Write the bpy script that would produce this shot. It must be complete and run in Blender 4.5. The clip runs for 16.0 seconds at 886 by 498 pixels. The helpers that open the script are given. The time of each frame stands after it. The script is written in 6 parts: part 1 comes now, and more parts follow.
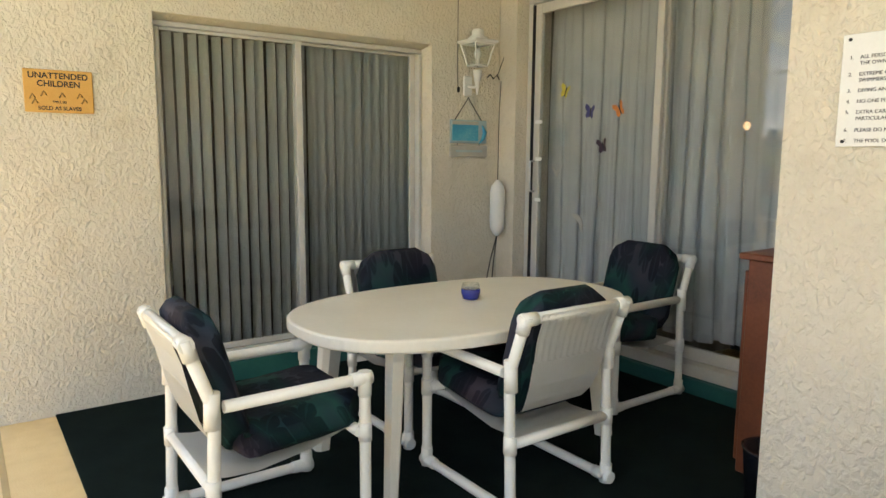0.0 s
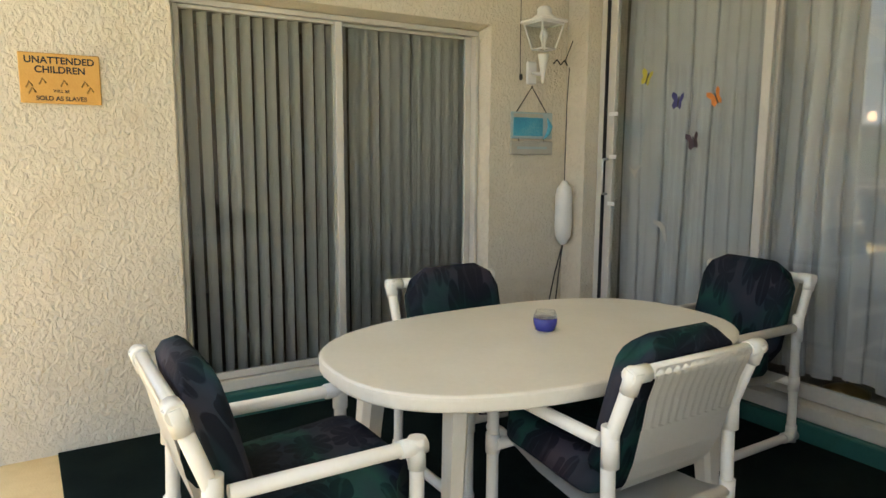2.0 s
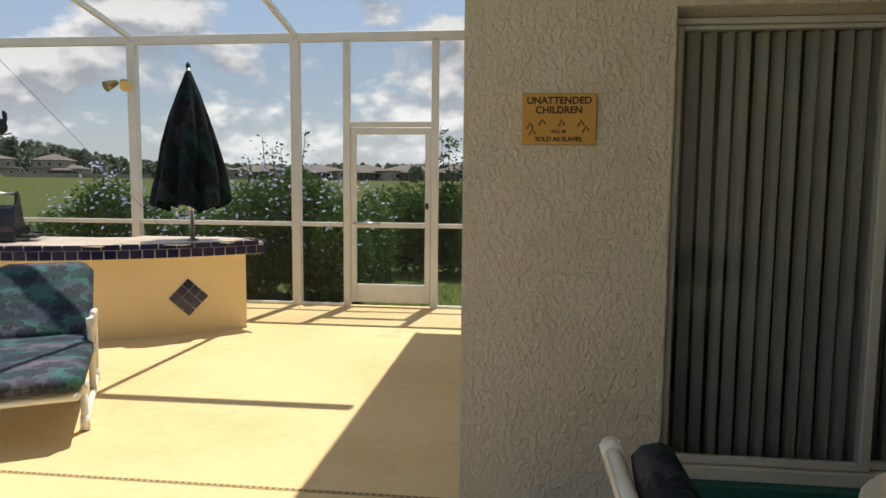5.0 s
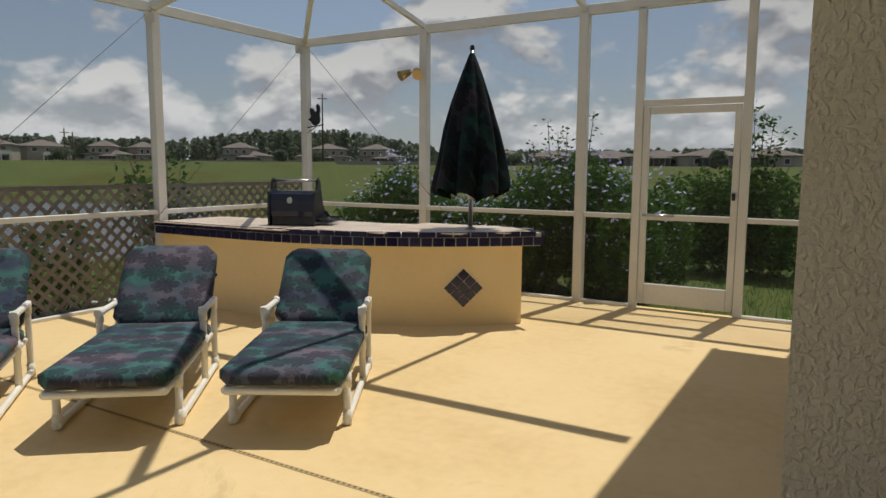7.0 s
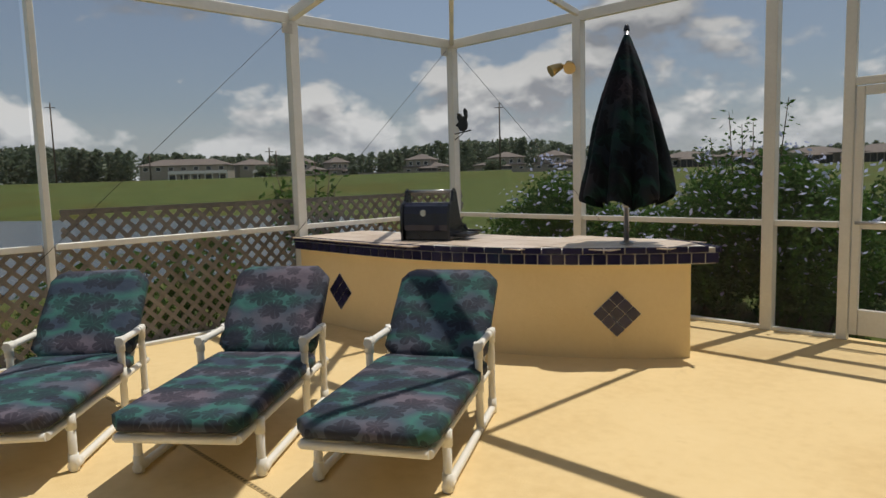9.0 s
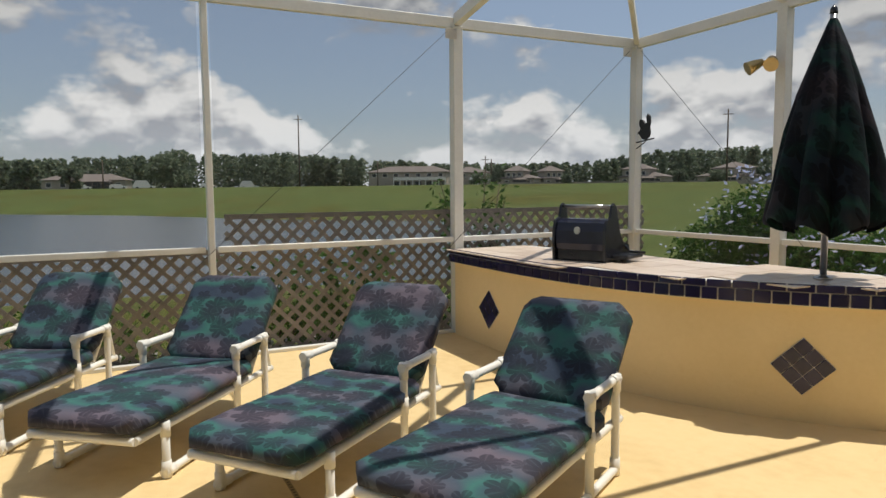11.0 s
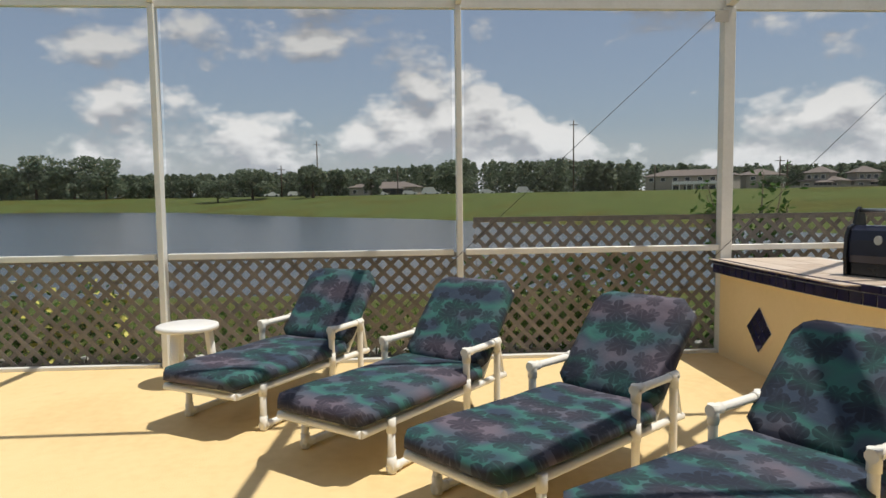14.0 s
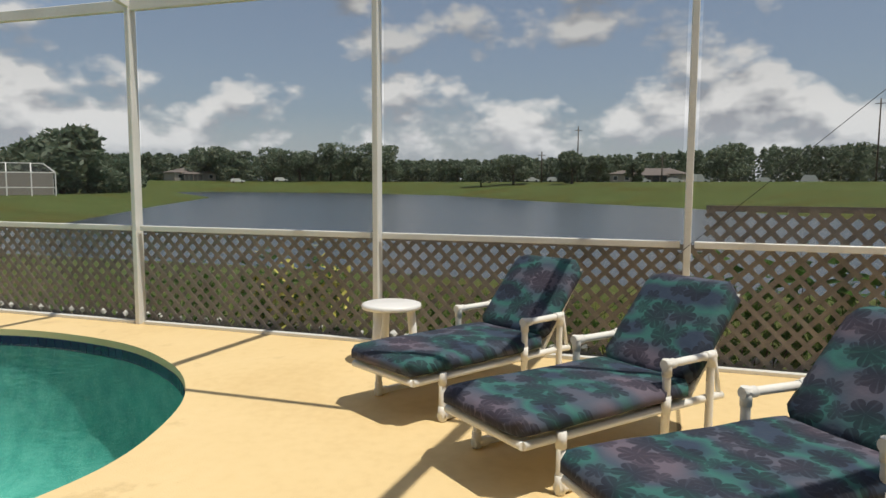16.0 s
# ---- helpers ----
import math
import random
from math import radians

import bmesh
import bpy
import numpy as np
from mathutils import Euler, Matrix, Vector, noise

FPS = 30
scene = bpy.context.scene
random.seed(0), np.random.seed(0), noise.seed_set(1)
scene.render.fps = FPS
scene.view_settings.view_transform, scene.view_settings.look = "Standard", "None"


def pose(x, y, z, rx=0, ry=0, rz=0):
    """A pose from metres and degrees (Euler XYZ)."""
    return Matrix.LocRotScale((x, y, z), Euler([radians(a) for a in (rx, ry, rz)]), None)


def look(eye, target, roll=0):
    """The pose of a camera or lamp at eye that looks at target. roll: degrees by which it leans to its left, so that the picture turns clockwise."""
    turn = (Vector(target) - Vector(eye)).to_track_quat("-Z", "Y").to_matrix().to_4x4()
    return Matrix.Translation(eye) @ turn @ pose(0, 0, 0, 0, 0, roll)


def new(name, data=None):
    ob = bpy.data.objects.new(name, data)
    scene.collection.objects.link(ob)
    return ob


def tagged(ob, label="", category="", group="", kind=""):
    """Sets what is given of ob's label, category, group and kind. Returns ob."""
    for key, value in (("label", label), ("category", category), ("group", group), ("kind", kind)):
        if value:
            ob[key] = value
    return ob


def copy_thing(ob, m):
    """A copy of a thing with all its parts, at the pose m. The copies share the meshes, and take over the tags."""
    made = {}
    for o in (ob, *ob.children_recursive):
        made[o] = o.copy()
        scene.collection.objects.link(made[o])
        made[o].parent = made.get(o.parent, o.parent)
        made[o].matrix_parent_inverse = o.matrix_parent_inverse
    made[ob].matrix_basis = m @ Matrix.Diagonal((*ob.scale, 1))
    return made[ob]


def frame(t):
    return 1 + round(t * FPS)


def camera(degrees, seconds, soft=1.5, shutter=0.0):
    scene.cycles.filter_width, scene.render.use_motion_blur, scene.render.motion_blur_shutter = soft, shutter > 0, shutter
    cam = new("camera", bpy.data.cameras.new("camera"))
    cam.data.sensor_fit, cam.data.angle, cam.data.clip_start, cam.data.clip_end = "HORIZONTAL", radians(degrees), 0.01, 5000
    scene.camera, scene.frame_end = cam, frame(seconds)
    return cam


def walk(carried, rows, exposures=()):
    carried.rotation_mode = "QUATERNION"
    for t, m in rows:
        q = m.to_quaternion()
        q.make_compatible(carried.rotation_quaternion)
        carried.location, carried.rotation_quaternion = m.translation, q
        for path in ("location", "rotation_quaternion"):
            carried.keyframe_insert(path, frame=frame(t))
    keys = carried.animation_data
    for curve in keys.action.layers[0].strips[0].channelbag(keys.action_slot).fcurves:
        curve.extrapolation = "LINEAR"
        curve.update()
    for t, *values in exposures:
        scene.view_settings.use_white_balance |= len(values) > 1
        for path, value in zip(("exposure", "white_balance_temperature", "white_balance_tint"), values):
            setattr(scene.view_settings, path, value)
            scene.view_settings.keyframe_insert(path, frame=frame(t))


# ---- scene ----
cam = camera(66.1, 16.0)
PATH = [
    (0, (0.364, 0.329, 1.375), (1.515, 1.943, 1.103), 0.4),
    (0.5, (0.46, 0.549, 1.381), (1.623, 2.155, 1.117), 0.6),
    (1, (0.511, 0.696, 1.386), (1.696, 2.285, 1.118), 0.6),
    (1.5, (0.569, 0.804, 1.374), (1.735, 2.407, 1.102), 0.7),
    (2, (0.636, 0.878, 1.375), (1.68, 2.56, 1.095), 0.3),
    (2.5, (0.688, 0.92, 1.384), (1.575, 2.69, 1.097), -0.2),
    (3, (0.719, 0.957, 1.4), (1.445, 2.798, 1.106), 0.2),
    (3.5, (0.727, 0.997, 1.408), (1.24, 2.912, 1.145), 0.5),
    (3.8, (0.739, 1.014, 1.4), (1.119, 2.962, 1.157), 0.4),
    (4, (0.707, 1.05, 1.418), (1.007, 3.013, 1.176), 0.5),
    (4.5, (0.7, 1.228, 1.433), (0.733, 3.216, 1.214), 0.5),
    (5, (0.681, 1.39, 1.408), (0.448, 3.367, 1.217), 0.5),
    (5.2, (0.694, 1.441, 1.404), (0.353, 3.403, 1.219), 0.3),
    (7.3, (0.518, 2.145, 1.414), (-0.563, 3.81, 1.173), 0.1),
    (7.5, (0.502, 2.231, 1.411), (-0.618, 3.871, 1.172), -0.1),
    (8, (0.466, 2.456, 1.415), (-0.763, 4.017, 1.187), -0.0),
    (8.5, (0.405, 2.648, 1.396), (-0.921, 4.129, 1.178), -0.7),
    (9, (0.344, 2.839, 1.408), (-1.083, 4.224, 1.197), -1.6),
    (9.2, (0.334, 2.908, 1.398), (-1.131, 4.253, 1.191), -1.6),
    (11.3, (0.261, 3.606, 1.43), (-1.559, 4.417, 1.262), -0.4),
    (11.5, (0.256, 3.626, 1.419), (-1.586, 4.39, 1.256), -0.4),
    (12, (0.255, 3.674, 1.419), (-1.635, 4.31, 1.259), -0.4),
    (12.5, (0.256, 3.703, 1.417), (-1.667, 4.228, 1.26), -0.6),
    (13, (0.266, 3.737, 1.416), (-1.687, 4.143, 1.263), -0.9),
    (13.5, (0.237, 3.778, 1.407), (-1.738, 4.054, 1.259), -0.6),
    (14, (0.093, 3.832, 1.405), (-1.897, 3.96, 1.253), -0.7),
    (14.5, (-0.019, 3.898, 1.406), (-2.013, 3.873, 1.253), -0.8),
    (15, (-0.11, 4.02, 1.406), (-2.095, 3.829, 1.249), -0.9),
    (15.5, (-0.196, 4.127, 1.396), (-2.154, 3.757, 1.222), 0.3),
    (16, (-0.365, 4.166, 1.373), (-2.26, 3.557, 1.183), 0.3),
]
EXPOSURES = [(0.0, 2.33), (1.5, 2.35), (2.5, 2.25), (3.2, 1.9), (4.0, 1.1), (4.5, 0.75), (5.0, 0.4), (7.3, -0.2), (9.0, -0.2), (11.5, 0.15), (12.5, 0.2), (14.0, 0.15), (16.0, 0.0)]
walk(cam, [(t, look(eye, target, roll)) for t, eye, target, roll in PATH], EXPOSURES)

# ---------------------------------------------------------------- light
SUN_TO = Vector((0.06, 0.355, 1.0)).normalized()
world = bpy.data.worlds.new("world")
scene.world = world
world.use_nodes = True


def build_world():
    nt = world.node_tree
    nt.nodes.clear()
    N, L = nt.nodes.new, nt.links.new
    sky = N("ShaderNodeTexSky")
    sky.sky_type, sky.sun_disc = "NISHITA", False
    sky.sun_elevation = math.asin(SUN_TO.z)
    sky.sun_rotation = math.atan2(SUN_TO.x, SUN_TO.y)
    sky.dust_density, sky.air_density = 1.2, 1.0
    co = N("ShaderNodeTexCoord")
    sep = N("ShaderNodeSeparateXYZ")
    L(co.outputs["Generated"], sep.inputs[0])
    mp = N("ShaderNodeMapping"); mp.inputs["Scale"].default_value = (1.0, 1.0, 1.75); mp.inputs["Location"].default_value = (3.1, 1.7, 0.4)
    L(co.outputs["Generated"], mp.inputs[0])
    def layer(shift, detail):
        o = N("ShaderNodeVectorMath"); o.operation = "ADD"; o.inputs[1].default_value = (0.0, 0.0, shift)
        L(mp.outputs[0], o.inputs[0])
        n = N("ShaderNodeTexNoise"); n.inputs["Scale"].default_value = 3.6; n.inputs["Detail"].default_value = detail; n.inputs["Roughness"].default_value = 0.55
        L(o.outputs[0], n.inputs["Vector"])
        # rounded heads of cumulus
        v = N("ShaderNodeTexVoronoi"); v.feature = "SMOOTH_F1"; v.inputs["Scale"].default_value = 8.5; v.inputs["Detail"].default_value = 3.5; v.inputs["Roughness"].default_value = 0.55; v.inputs["Smoothness"].default_value = 0.35
        L(o.outputs[0], v.inputs["Vector"])
        k = N("ShaderNodeMath"); k.operation = "MULTIPLY_ADD"; k.inputs[1].default_value = -0.20; L(v.outputs["Distance"], k.inputs[0]); L(n.outputs["Fac"], k.inputs[2])
        u = N("ShaderNodeMath"); u.operation = "ADD"; u.inputs[1].default_value = 0.165; L(k.outputs[0], u.inputs[0])
        return u.outputs[0]
    here, above = layer(0.0, 10), layer(0.05, 8)
    # thicker cloud low down
    lift = N("ShaderNodeMapRange"); lift.inputs[1].default_value, lift.inputs[2].default_value = 0.05, 0.30
    lift.inputs[3].default_value, lift.inputs[4].default_value = 0.075, 0.0
    L(sep.outputs["Z"], lift.inputs[0])
    den = N("ShaderNodeMath"); den.operation = "ADD"; L(here, den.inputs[0]); L(lift.outputs[0], den.inputs[1])
    r1 = N("ShaderNodeValToRGB")
    r1.color_ramp.elements[0].position, r1.color_ramp.elements[1].position = 0.480, 0.560
    L(den.outputs[0], r1.inputs[0])
    # bright tops, grey undersides
    dif = N("ShaderNodeMath"); dif.operation = "SUBTRACT"; L(here, dif.inputs[0]); L(above, dif.inputs[1])
    mr = N("ShaderNodeMapRange"); mr.inputs[1].default_value, mr.inputs[2].default_value = -0.06, 0.07
    L(dif.outputs[0], mr.inputs[0])
    r2 = N("ShaderNodeValToRGB")
    r2.color_ramp.elements[0].color, r2.color_ramp.elements[1].color = (3.7, 3.9, 4.25, 1), (8.2, 8.2, 8.1, 1)
    L(mr.outputs[0], r2.inputs[0])
    # cloud overhead shows its grey base
    tn = N("ShaderNodeMapRange"); tn.inputs[1].default_value, tn.inputs[2].default_value = 0.07, 0.30
    tn.inputs[3].default_value, tn.inputs[4].default_value = 1.04, 0.55
    L(sep.outputs["Z"], tn.inputs[0])
    tm = N("ShaderNodeMixRGB"); tm.blend_type = "MULTIPLY"; tm.inputs[0].default_value = 1.0
    L(r2.outputs[0], tm.inputs[1]); L(tn.outputs[0], tm.inputs[2])
    pale = N("ShaderNodeMixRGB"); pale.inputs[0].default_value = 0.45; pale.inputs[2].default_value = (2.7, 3.15, 3.85, 1)
    L(sky.outputs[0], pale.inputs[1])
    mix = N("ShaderNodeMixRGB"); L(r1.outputs[0], mix.inputs[0]); L(pale.outputs[0], mix.inputs[1]); L(tm.outputs[0], mix.inputs[2])
    # pale haze close to the horizon
    hz = N("ShaderNodeMapRange"); hz.inputs[1].default_value, hz.inputs[2].default_value = 0.0, 0.10
    hz.inputs[3].default_value, hz.inputs[4].default_value = 0.6, 0.0
    L(sep.outputs["Z"], hz.inputs[0])
    mix2 = N("ShaderNodeMixRGB"); mix2.inputs[2].default_value = (5.0, 5.5, 6.0, 1)
    L(hz.outputs[0], mix2.inputs[0]); L(mix.outputs[0], mix2.inputs[1])
    bg = N("ShaderNodeBackground"); bg.inputs["Strength"].default_value = 0.10
    out = N("ShaderNodeOutputWorld")
    L(mix2.outputs[0], bg.inputs[0]); L(bg.outputs[0], out.inputs[0])


build_world()
sun = new("sun", bpy.data.lights.new("sun", "SUN"))
sun.data.energy, sun.data.angle, sun.data.color = 3.7, radians(0.5), (1.0, 0.95, 0.86)
sun.matrix_world = look(SUN_TO * 60, (0, 0, 0))


# ---------------------------------------------------------------- materials
def material(name, colours, rough=0.6, scale=6.0, bump=0.0, bump_scale=60.0, metal=0.0, coat=0.0, fine=0.35, per_object=0.0, trans=0.0, spec=0.5, detail=6.0):
    """Two or more colours over a large and a fine noise, with bump."""
    m = bpy.data.materials.new(name)
    m.use_nodes = True
    nt = m.node_tree
    N, L = nt.nodes.new, nt.links.new
    b = nt.nodes["Principled BSDF"]
    b.inputs["Roughness"].default_value, b.inputs["Metallic"].default_value = rough, metal
    b.inputs["Coat Weight"].default_value = coat
    b.inputs["Specular IOR Level"].default_value = spec
    b.inputs["Transmission Weight"].default_value = trans
    co = N("ShaderNodeTexCoord")
    a = N("ShaderNodeTexNoise"); a.inputs["Scale"].default_value = scale; a.inputs["Detail"].default_value = detail
    f = N("ShaderNodeTexNoise"); f.inputs["Scale"].default_value = scale * 14; f.inputs["Detail"].default_value = 4
    L(co.outputs["Object"], a.inputs["Vector"]); L(co.outputs["Object"], f.inputs["Vector"])
    mx = N("ShaderNodeMix"); mx.inputs["Factor"].default_value = fine
    L(a.outputs["Fac"], mx.inputs["A"]); L(f.outputs["Fac"], mx.inputs["B"])
    last = mx.outputs["Result"]
    if per_object:
        info = N("ShaderNodeObjectInfo")
        ad = N("ShaderNodeMath"); ad.operation = "MULTIPLY_ADD"; ad.inputs[1].default_value = per_object; L(info.outputs["Random"], ad.inputs[0]); L(last, ad.inputs[2])
        sb = N("ShaderNodeMath"); sb.operation = "SUBTRACT"; sb.inputs[1].default_value = per_object / 2; L(ad.outputs[0], sb.inputs[0])
        last = sb.outputs[0]
    ramp = N("ShaderNodeValToRGB")
    e = ramp.color_ramp.elements
    while len(e) < len(colours):
        e.new(0.5)
    for k, c in enumerate(colours):
        e[k].position = 0.3 + 0.4 * k / max(1, len(colours) - 1)
        e[k].color = (*c, 1)
    L(last, ramp.inputs[0]); L(ramp.outputs[0], b.inputs["Base Color"])
    if bump:
        bn = N("ShaderNodeTexNoise"); bn.inputs["Scale"].default_value = bump_scale; bn.inputs["Detail"].default_value = 3
        L(co.outputs["Object"], bn.inputs["Vector"])
        bp = N("ShaderNodeBump"); bp.inputs["Strength"].default_value = bump; bp.inputs["Distance"].default_value = 0.01
        L(bn.outputs["Fac"], bp.inputs["Height"]); L(bp.outputs[0], b.inputs["Normal"])
    return m


def stucco_material():
    m = material("stucco", [(0.65, 0.588, 0.475), (0.72, 0.658, 0.545)], 0.85, 1.3, spec=0.2)
    nt = m.node_tree
    N, L = nt.nodes.new, nt.links.new
    co = N("ShaderNodeTexCoord")
    mp = N("ShaderNodeMapping"); mp.inputs["Scale"].default_value = (1.0, 1.0, 0.8)
    L(co.outputs["Object"], mp.inputs[0])
    n = N("ShaderNodeTexNoise"); n.inputs["Scale"].default_value = 46; n.inputs["Detail"].default_value = 4.0; n.inputs["Distortion"].default_value = 0.55
    L(mp.outputs[0], n.inputs["Vector"])
    r = N("ShaderNodeValToRGB"); r.color_ramp.elements[0].position, r.color_ramp.elements[1].position = 0.42, 0.66
    L(n.outputs["Fac"], r.inputs[0])
    bp = N("ShaderNodeBump"); bp.inputs["Strength"].default_value = 0.75; bp.inputs["Distance"].default_value = 0.007
    L(r.outputs[0], bp.inputs["Height"]); L(bp.outputs[0], nt.nodes["Principled BSDF"].inputs["Normal"])
    return m


def glass_material(name, tint=(1, 1, 1), strength=1.0):
    m = bpy.data.materials.new(name)
    m.use_nodes = True
    nt = m.node_tree
    nt.nodes.clear()
    N, L = nt.nodes.new, nt.links.new
    lw = N("ShaderNodeLayerWeight"); lw.inputs[0].default_value = 0.5
    pw = N("ShaderNodeMath"); pw.operation = "POWER"; pw.inputs[1].default_value = 4.0
    L(lw.outputs["Facing"], pw.inputs[0])
    k = N("ShaderNodeMath"); k.operation = "MULTIPLY_ADD"; k.inputs[1].default_value = 0.8 * strength; k.inputs[2].default_value = 0.045 * strength; k.use_clamp = True
    L(pw.outputs[0], k.inputs[0])
    t = N("ShaderNodeBsdfTransparent"); t.inputs[0].default_value = (*tint, 1)
    g = N("ShaderNodeBsdfGlossy"); g.inputs["Roughness"].default_value = 0.0
    mx = N("ShaderNodeMixShader"); L(k.outputs[0], mx.inputs[0]); L(t.outputs[0], mx.inputs[1]); L(g.outputs[0], mx.inputs[2])
    out = N("ShaderNodeOutputMaterial"); L(mx.outputs[0], out.inputs[0])
    return m


def floral_material(name, dim, gloss=0.15):
    """Printed cushion cloth: teal and mauve cloudy ground with dark leaves and flowers."""
    m = bpy.data.materials.new(name)
    m.use_nodes = True
    nt = m.node_tree
    N, L = nt.nodes.new, nt.links.new
    b = nt.nodes["Principled BSDF"]
    b.inputs["Roughness"].default_value = 0.8
    b.inputs["Specular IOR Level"].default_value = gloss
    co = N("ShaderNodeTexCoord")
    info = N("ShaderNodeObjectInfo")
    sh = N("ShaderNodeVectorMath"); sh.operation = "SCALE"; sh.inputs[0].default_value = (7.0, 3.0, 5.0); L(info.outputs["Random"], sh.inputs["Scale"])
    ad = N("ShaderNodeVectorMath"); L(co.outputs["Object"], ad.inputs[0]); L(sh.outputs[0], ad.inputs[1])
    big = N("ShaderNodeTexNoise"); big.inputs["Scale"].default_value = 2.6; big.inputs["Detail"].default_value = 2
    L(ad.outputs[0], big.inputs["Vector"])
    ramp = N("ShaderNodeValToRGB")
    e = ramp.color_ramp.elements
    e.new(0.5); e.new(0.6)
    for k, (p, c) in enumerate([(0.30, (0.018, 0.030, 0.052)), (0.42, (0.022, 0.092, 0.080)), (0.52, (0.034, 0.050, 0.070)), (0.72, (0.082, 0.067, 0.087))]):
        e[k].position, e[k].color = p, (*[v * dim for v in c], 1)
    # cross bands of colour
    sp = N("ShaderNodeSeparateXYZ"); L(co.outputs["Object"], sp.inputs[0])
    yz = N("ShaderNodeMath"); L(sp.outputs["Y"], yz.inputs[0]); L(sp.outputs["Z"], yz.inputs[1])
    ph = N("ShaderNodeMath"); ph.operation = "MULTIPLY_ADD"; ph.inputs[1].default_value = 15.0; L(yz.outputs[0], ph.inputs[0])
    ph2 = N("ShaderNodeMath"); ph2.operation = "MULTIPLY"; ph2.inputs[1].default_value = 6.3; L(info.outputs["Random"], ph2.inputs[0]); L(ph2.outputs[0], ph.inputs[2])
    sn = N("ShaderNodeMath"); sn.operation = "SINE"; L(ph.outputs[0], sn.inputs[0])
    bd = N("ShaderNodeMath"); bd.operation = "MULTIPLY_ADD"; bd.inputs[1].default_value = 0.12; L(sn.outputs[0], bd.inputs[0]); L(big.outputs["Fac"], bd.inputs[2])
    L(bd.outputs[0], ramp.inputs[0])
    # flat cloth coordinates: across, and along seat and back
    vv = N("ShaderNodeMath"); vv.operation = "MULTIPLY_ADD"; vv.inputs[1].default_value = 0.6; L(sp.outputs["Z"], vv.inputs[0]); L(sp.outputs["Y"], vv.inputs[2])
    uv = N("ShaderNodeCombineXYZ"); L(sp.outputs["X"], uv.inputs[0]); L(vv.outputs[0], uv.inputs[1])
    uvs = N("ShaderNodeVectorMath"); L(uv.outputs[0], uvs.inputs[0]); L(sh.outputs[0], uvs.inputs[1])
    wob = N("ShaderNodeTexNoise"); wob.inputs["Scale"].default_value = 14; L(uvs.outputs[0], wob.inputs["Vector"])
    wsc = N("ShaderNodeVectorMath"); wsc.operation = "SCALE"; wsc.inputs["Scale"].default_value = 0.012; L(wob.outputs["Color"], wsc.inputs[0])
    uvw = N("ShaderNodeVectorMath"); L(uvs.outputs[0], uvw.inputs[0]); L(wsc.outputs[0], uvw.inputs[1])

    def motif(scale, petals, radius, shift, depth):
        o = N("ShaderNodeVectorMath"); o.inputs[1].default_value = (shift, shift * 0.7, 0.0); L(uvw.outputs[0], o.inputs[0])
        vor = N("ShaderNodeTexVoronoi"); vor.voronoi_dimensions = "2D"; vor.inputs["Scale"].default_value = scale; vor.inputs["Randomness"].default_value = 0.75
        L(o.outputs[0], vor.inputs["Vector"])
        df = N("ShaderNodeVectorMath"); df.operation = "SUBTRACT"; L(o.outputs[0], df.inputs[0]); L(vor.outputs["Position"], df.inputs[1])
        sx = N("ShaderNodeSeparateXYZ"); L(df.outputs[0], sx.inputs[0])
        rr = N("ShaderNodeMath"); rr.operation = "MULTIPLY"; L(sx.outputs["X"], rr.inputs[0]); L(sx.outputs["X"], rr.inputs[1])
        r2_ = N("ShaderNodeMath"); r2_.operation = "MULTIPLY_ADD"; L(sx.outputs["Y"], r2_.inputs[0]); L(sx.outputs["Y"], r2_.inputs[1]); L(rr.outputs[0], r2_.inputs[2])
        rad = N("ShaderNodeMath"); rad.operation = "SQRT"; L(r2_.outputs[0], rad.inputs[0])
        an = N("ShaderNodeMath"); an.operation = "ARCTAN2"; L(sx.outputs["Y"], an.inputs[0]); L(sx.outputs["X"], an.inputs[1])
        sc = N("ShaderNodeSeparateColor"); L(vor.outputs["Color"], sc.inputs[0])
        tw = N("ShaderNodeMath"); tw.operation = "MULTIPLY_ADD"; tw.inputs[1].default_value = 6.28; L(sc.outputs[0], tw.inputs[0]); L(an.outputs[0], tw.inputs[2])
        pm = N("ShaderNodeMath"); pm.operation = "MULTIPLY"; pm.inputs[1].default_value = petals / 2; L(tw.outputs[0], pm.inputs[0])
        sn_ = N("ShaderNodeMath"); sn_.operation = "SINE"; L(pm.outputs[0], sn_.inputs[0])
        ab0 = N("ShaderNodeMath"); ab0.operation = "ABSOLUTE"; L(sn_.outputs[0], ab0.inputs[0])
        ab = N("ShaderNodeMath"); ab.operation = "POWER"; ab.inputs[1].default_value = 0.42; L(ab0.outputs[0], ab.inputs[0])
        lim = N("ShaderNodeMath"); lim.operation = "MULTIPLY_ADD"; lim.inputs[1].default_value = radius * 0.62; lim.inputs[2].default_value = radius * 0.38; L(ab.outputs[0], lim.inputs[0])
        gap = N("ShaderNodeMath"); gap.operation = "SUBTRACT"; L(lim.outputs[0], gap.inputs[0]); L(rad.outputs[0], gap.inputs[1])
        fill = N("ShaderNodeMapRange"); fill.inputs[1].default_value, fill.inputs[2].default_value = 0.0, 0.004; fill.inputs[4].default_value = depth
        L(gap.outputs[0], fill.inputs[0])
        # paler line down the petals
        vn = N("ShaderNodeMapRange"); vn.inputs[1].default_value, vn.inputs[2].default_value = 0.985, 1.0; vn.inputs[4].default_value = 0.35; vn.inputs[3].default_value = 0.0
        L(ab.outputs[0], vn.inputs[0])
        sb = N("ShaderNodeMath"); sb.operation = "SUBTRACT"; sb.use_clamp = True; L(fill.outputs[0], sb.inputs[0]); L(vn.outputs[0], sb.inputs[1])
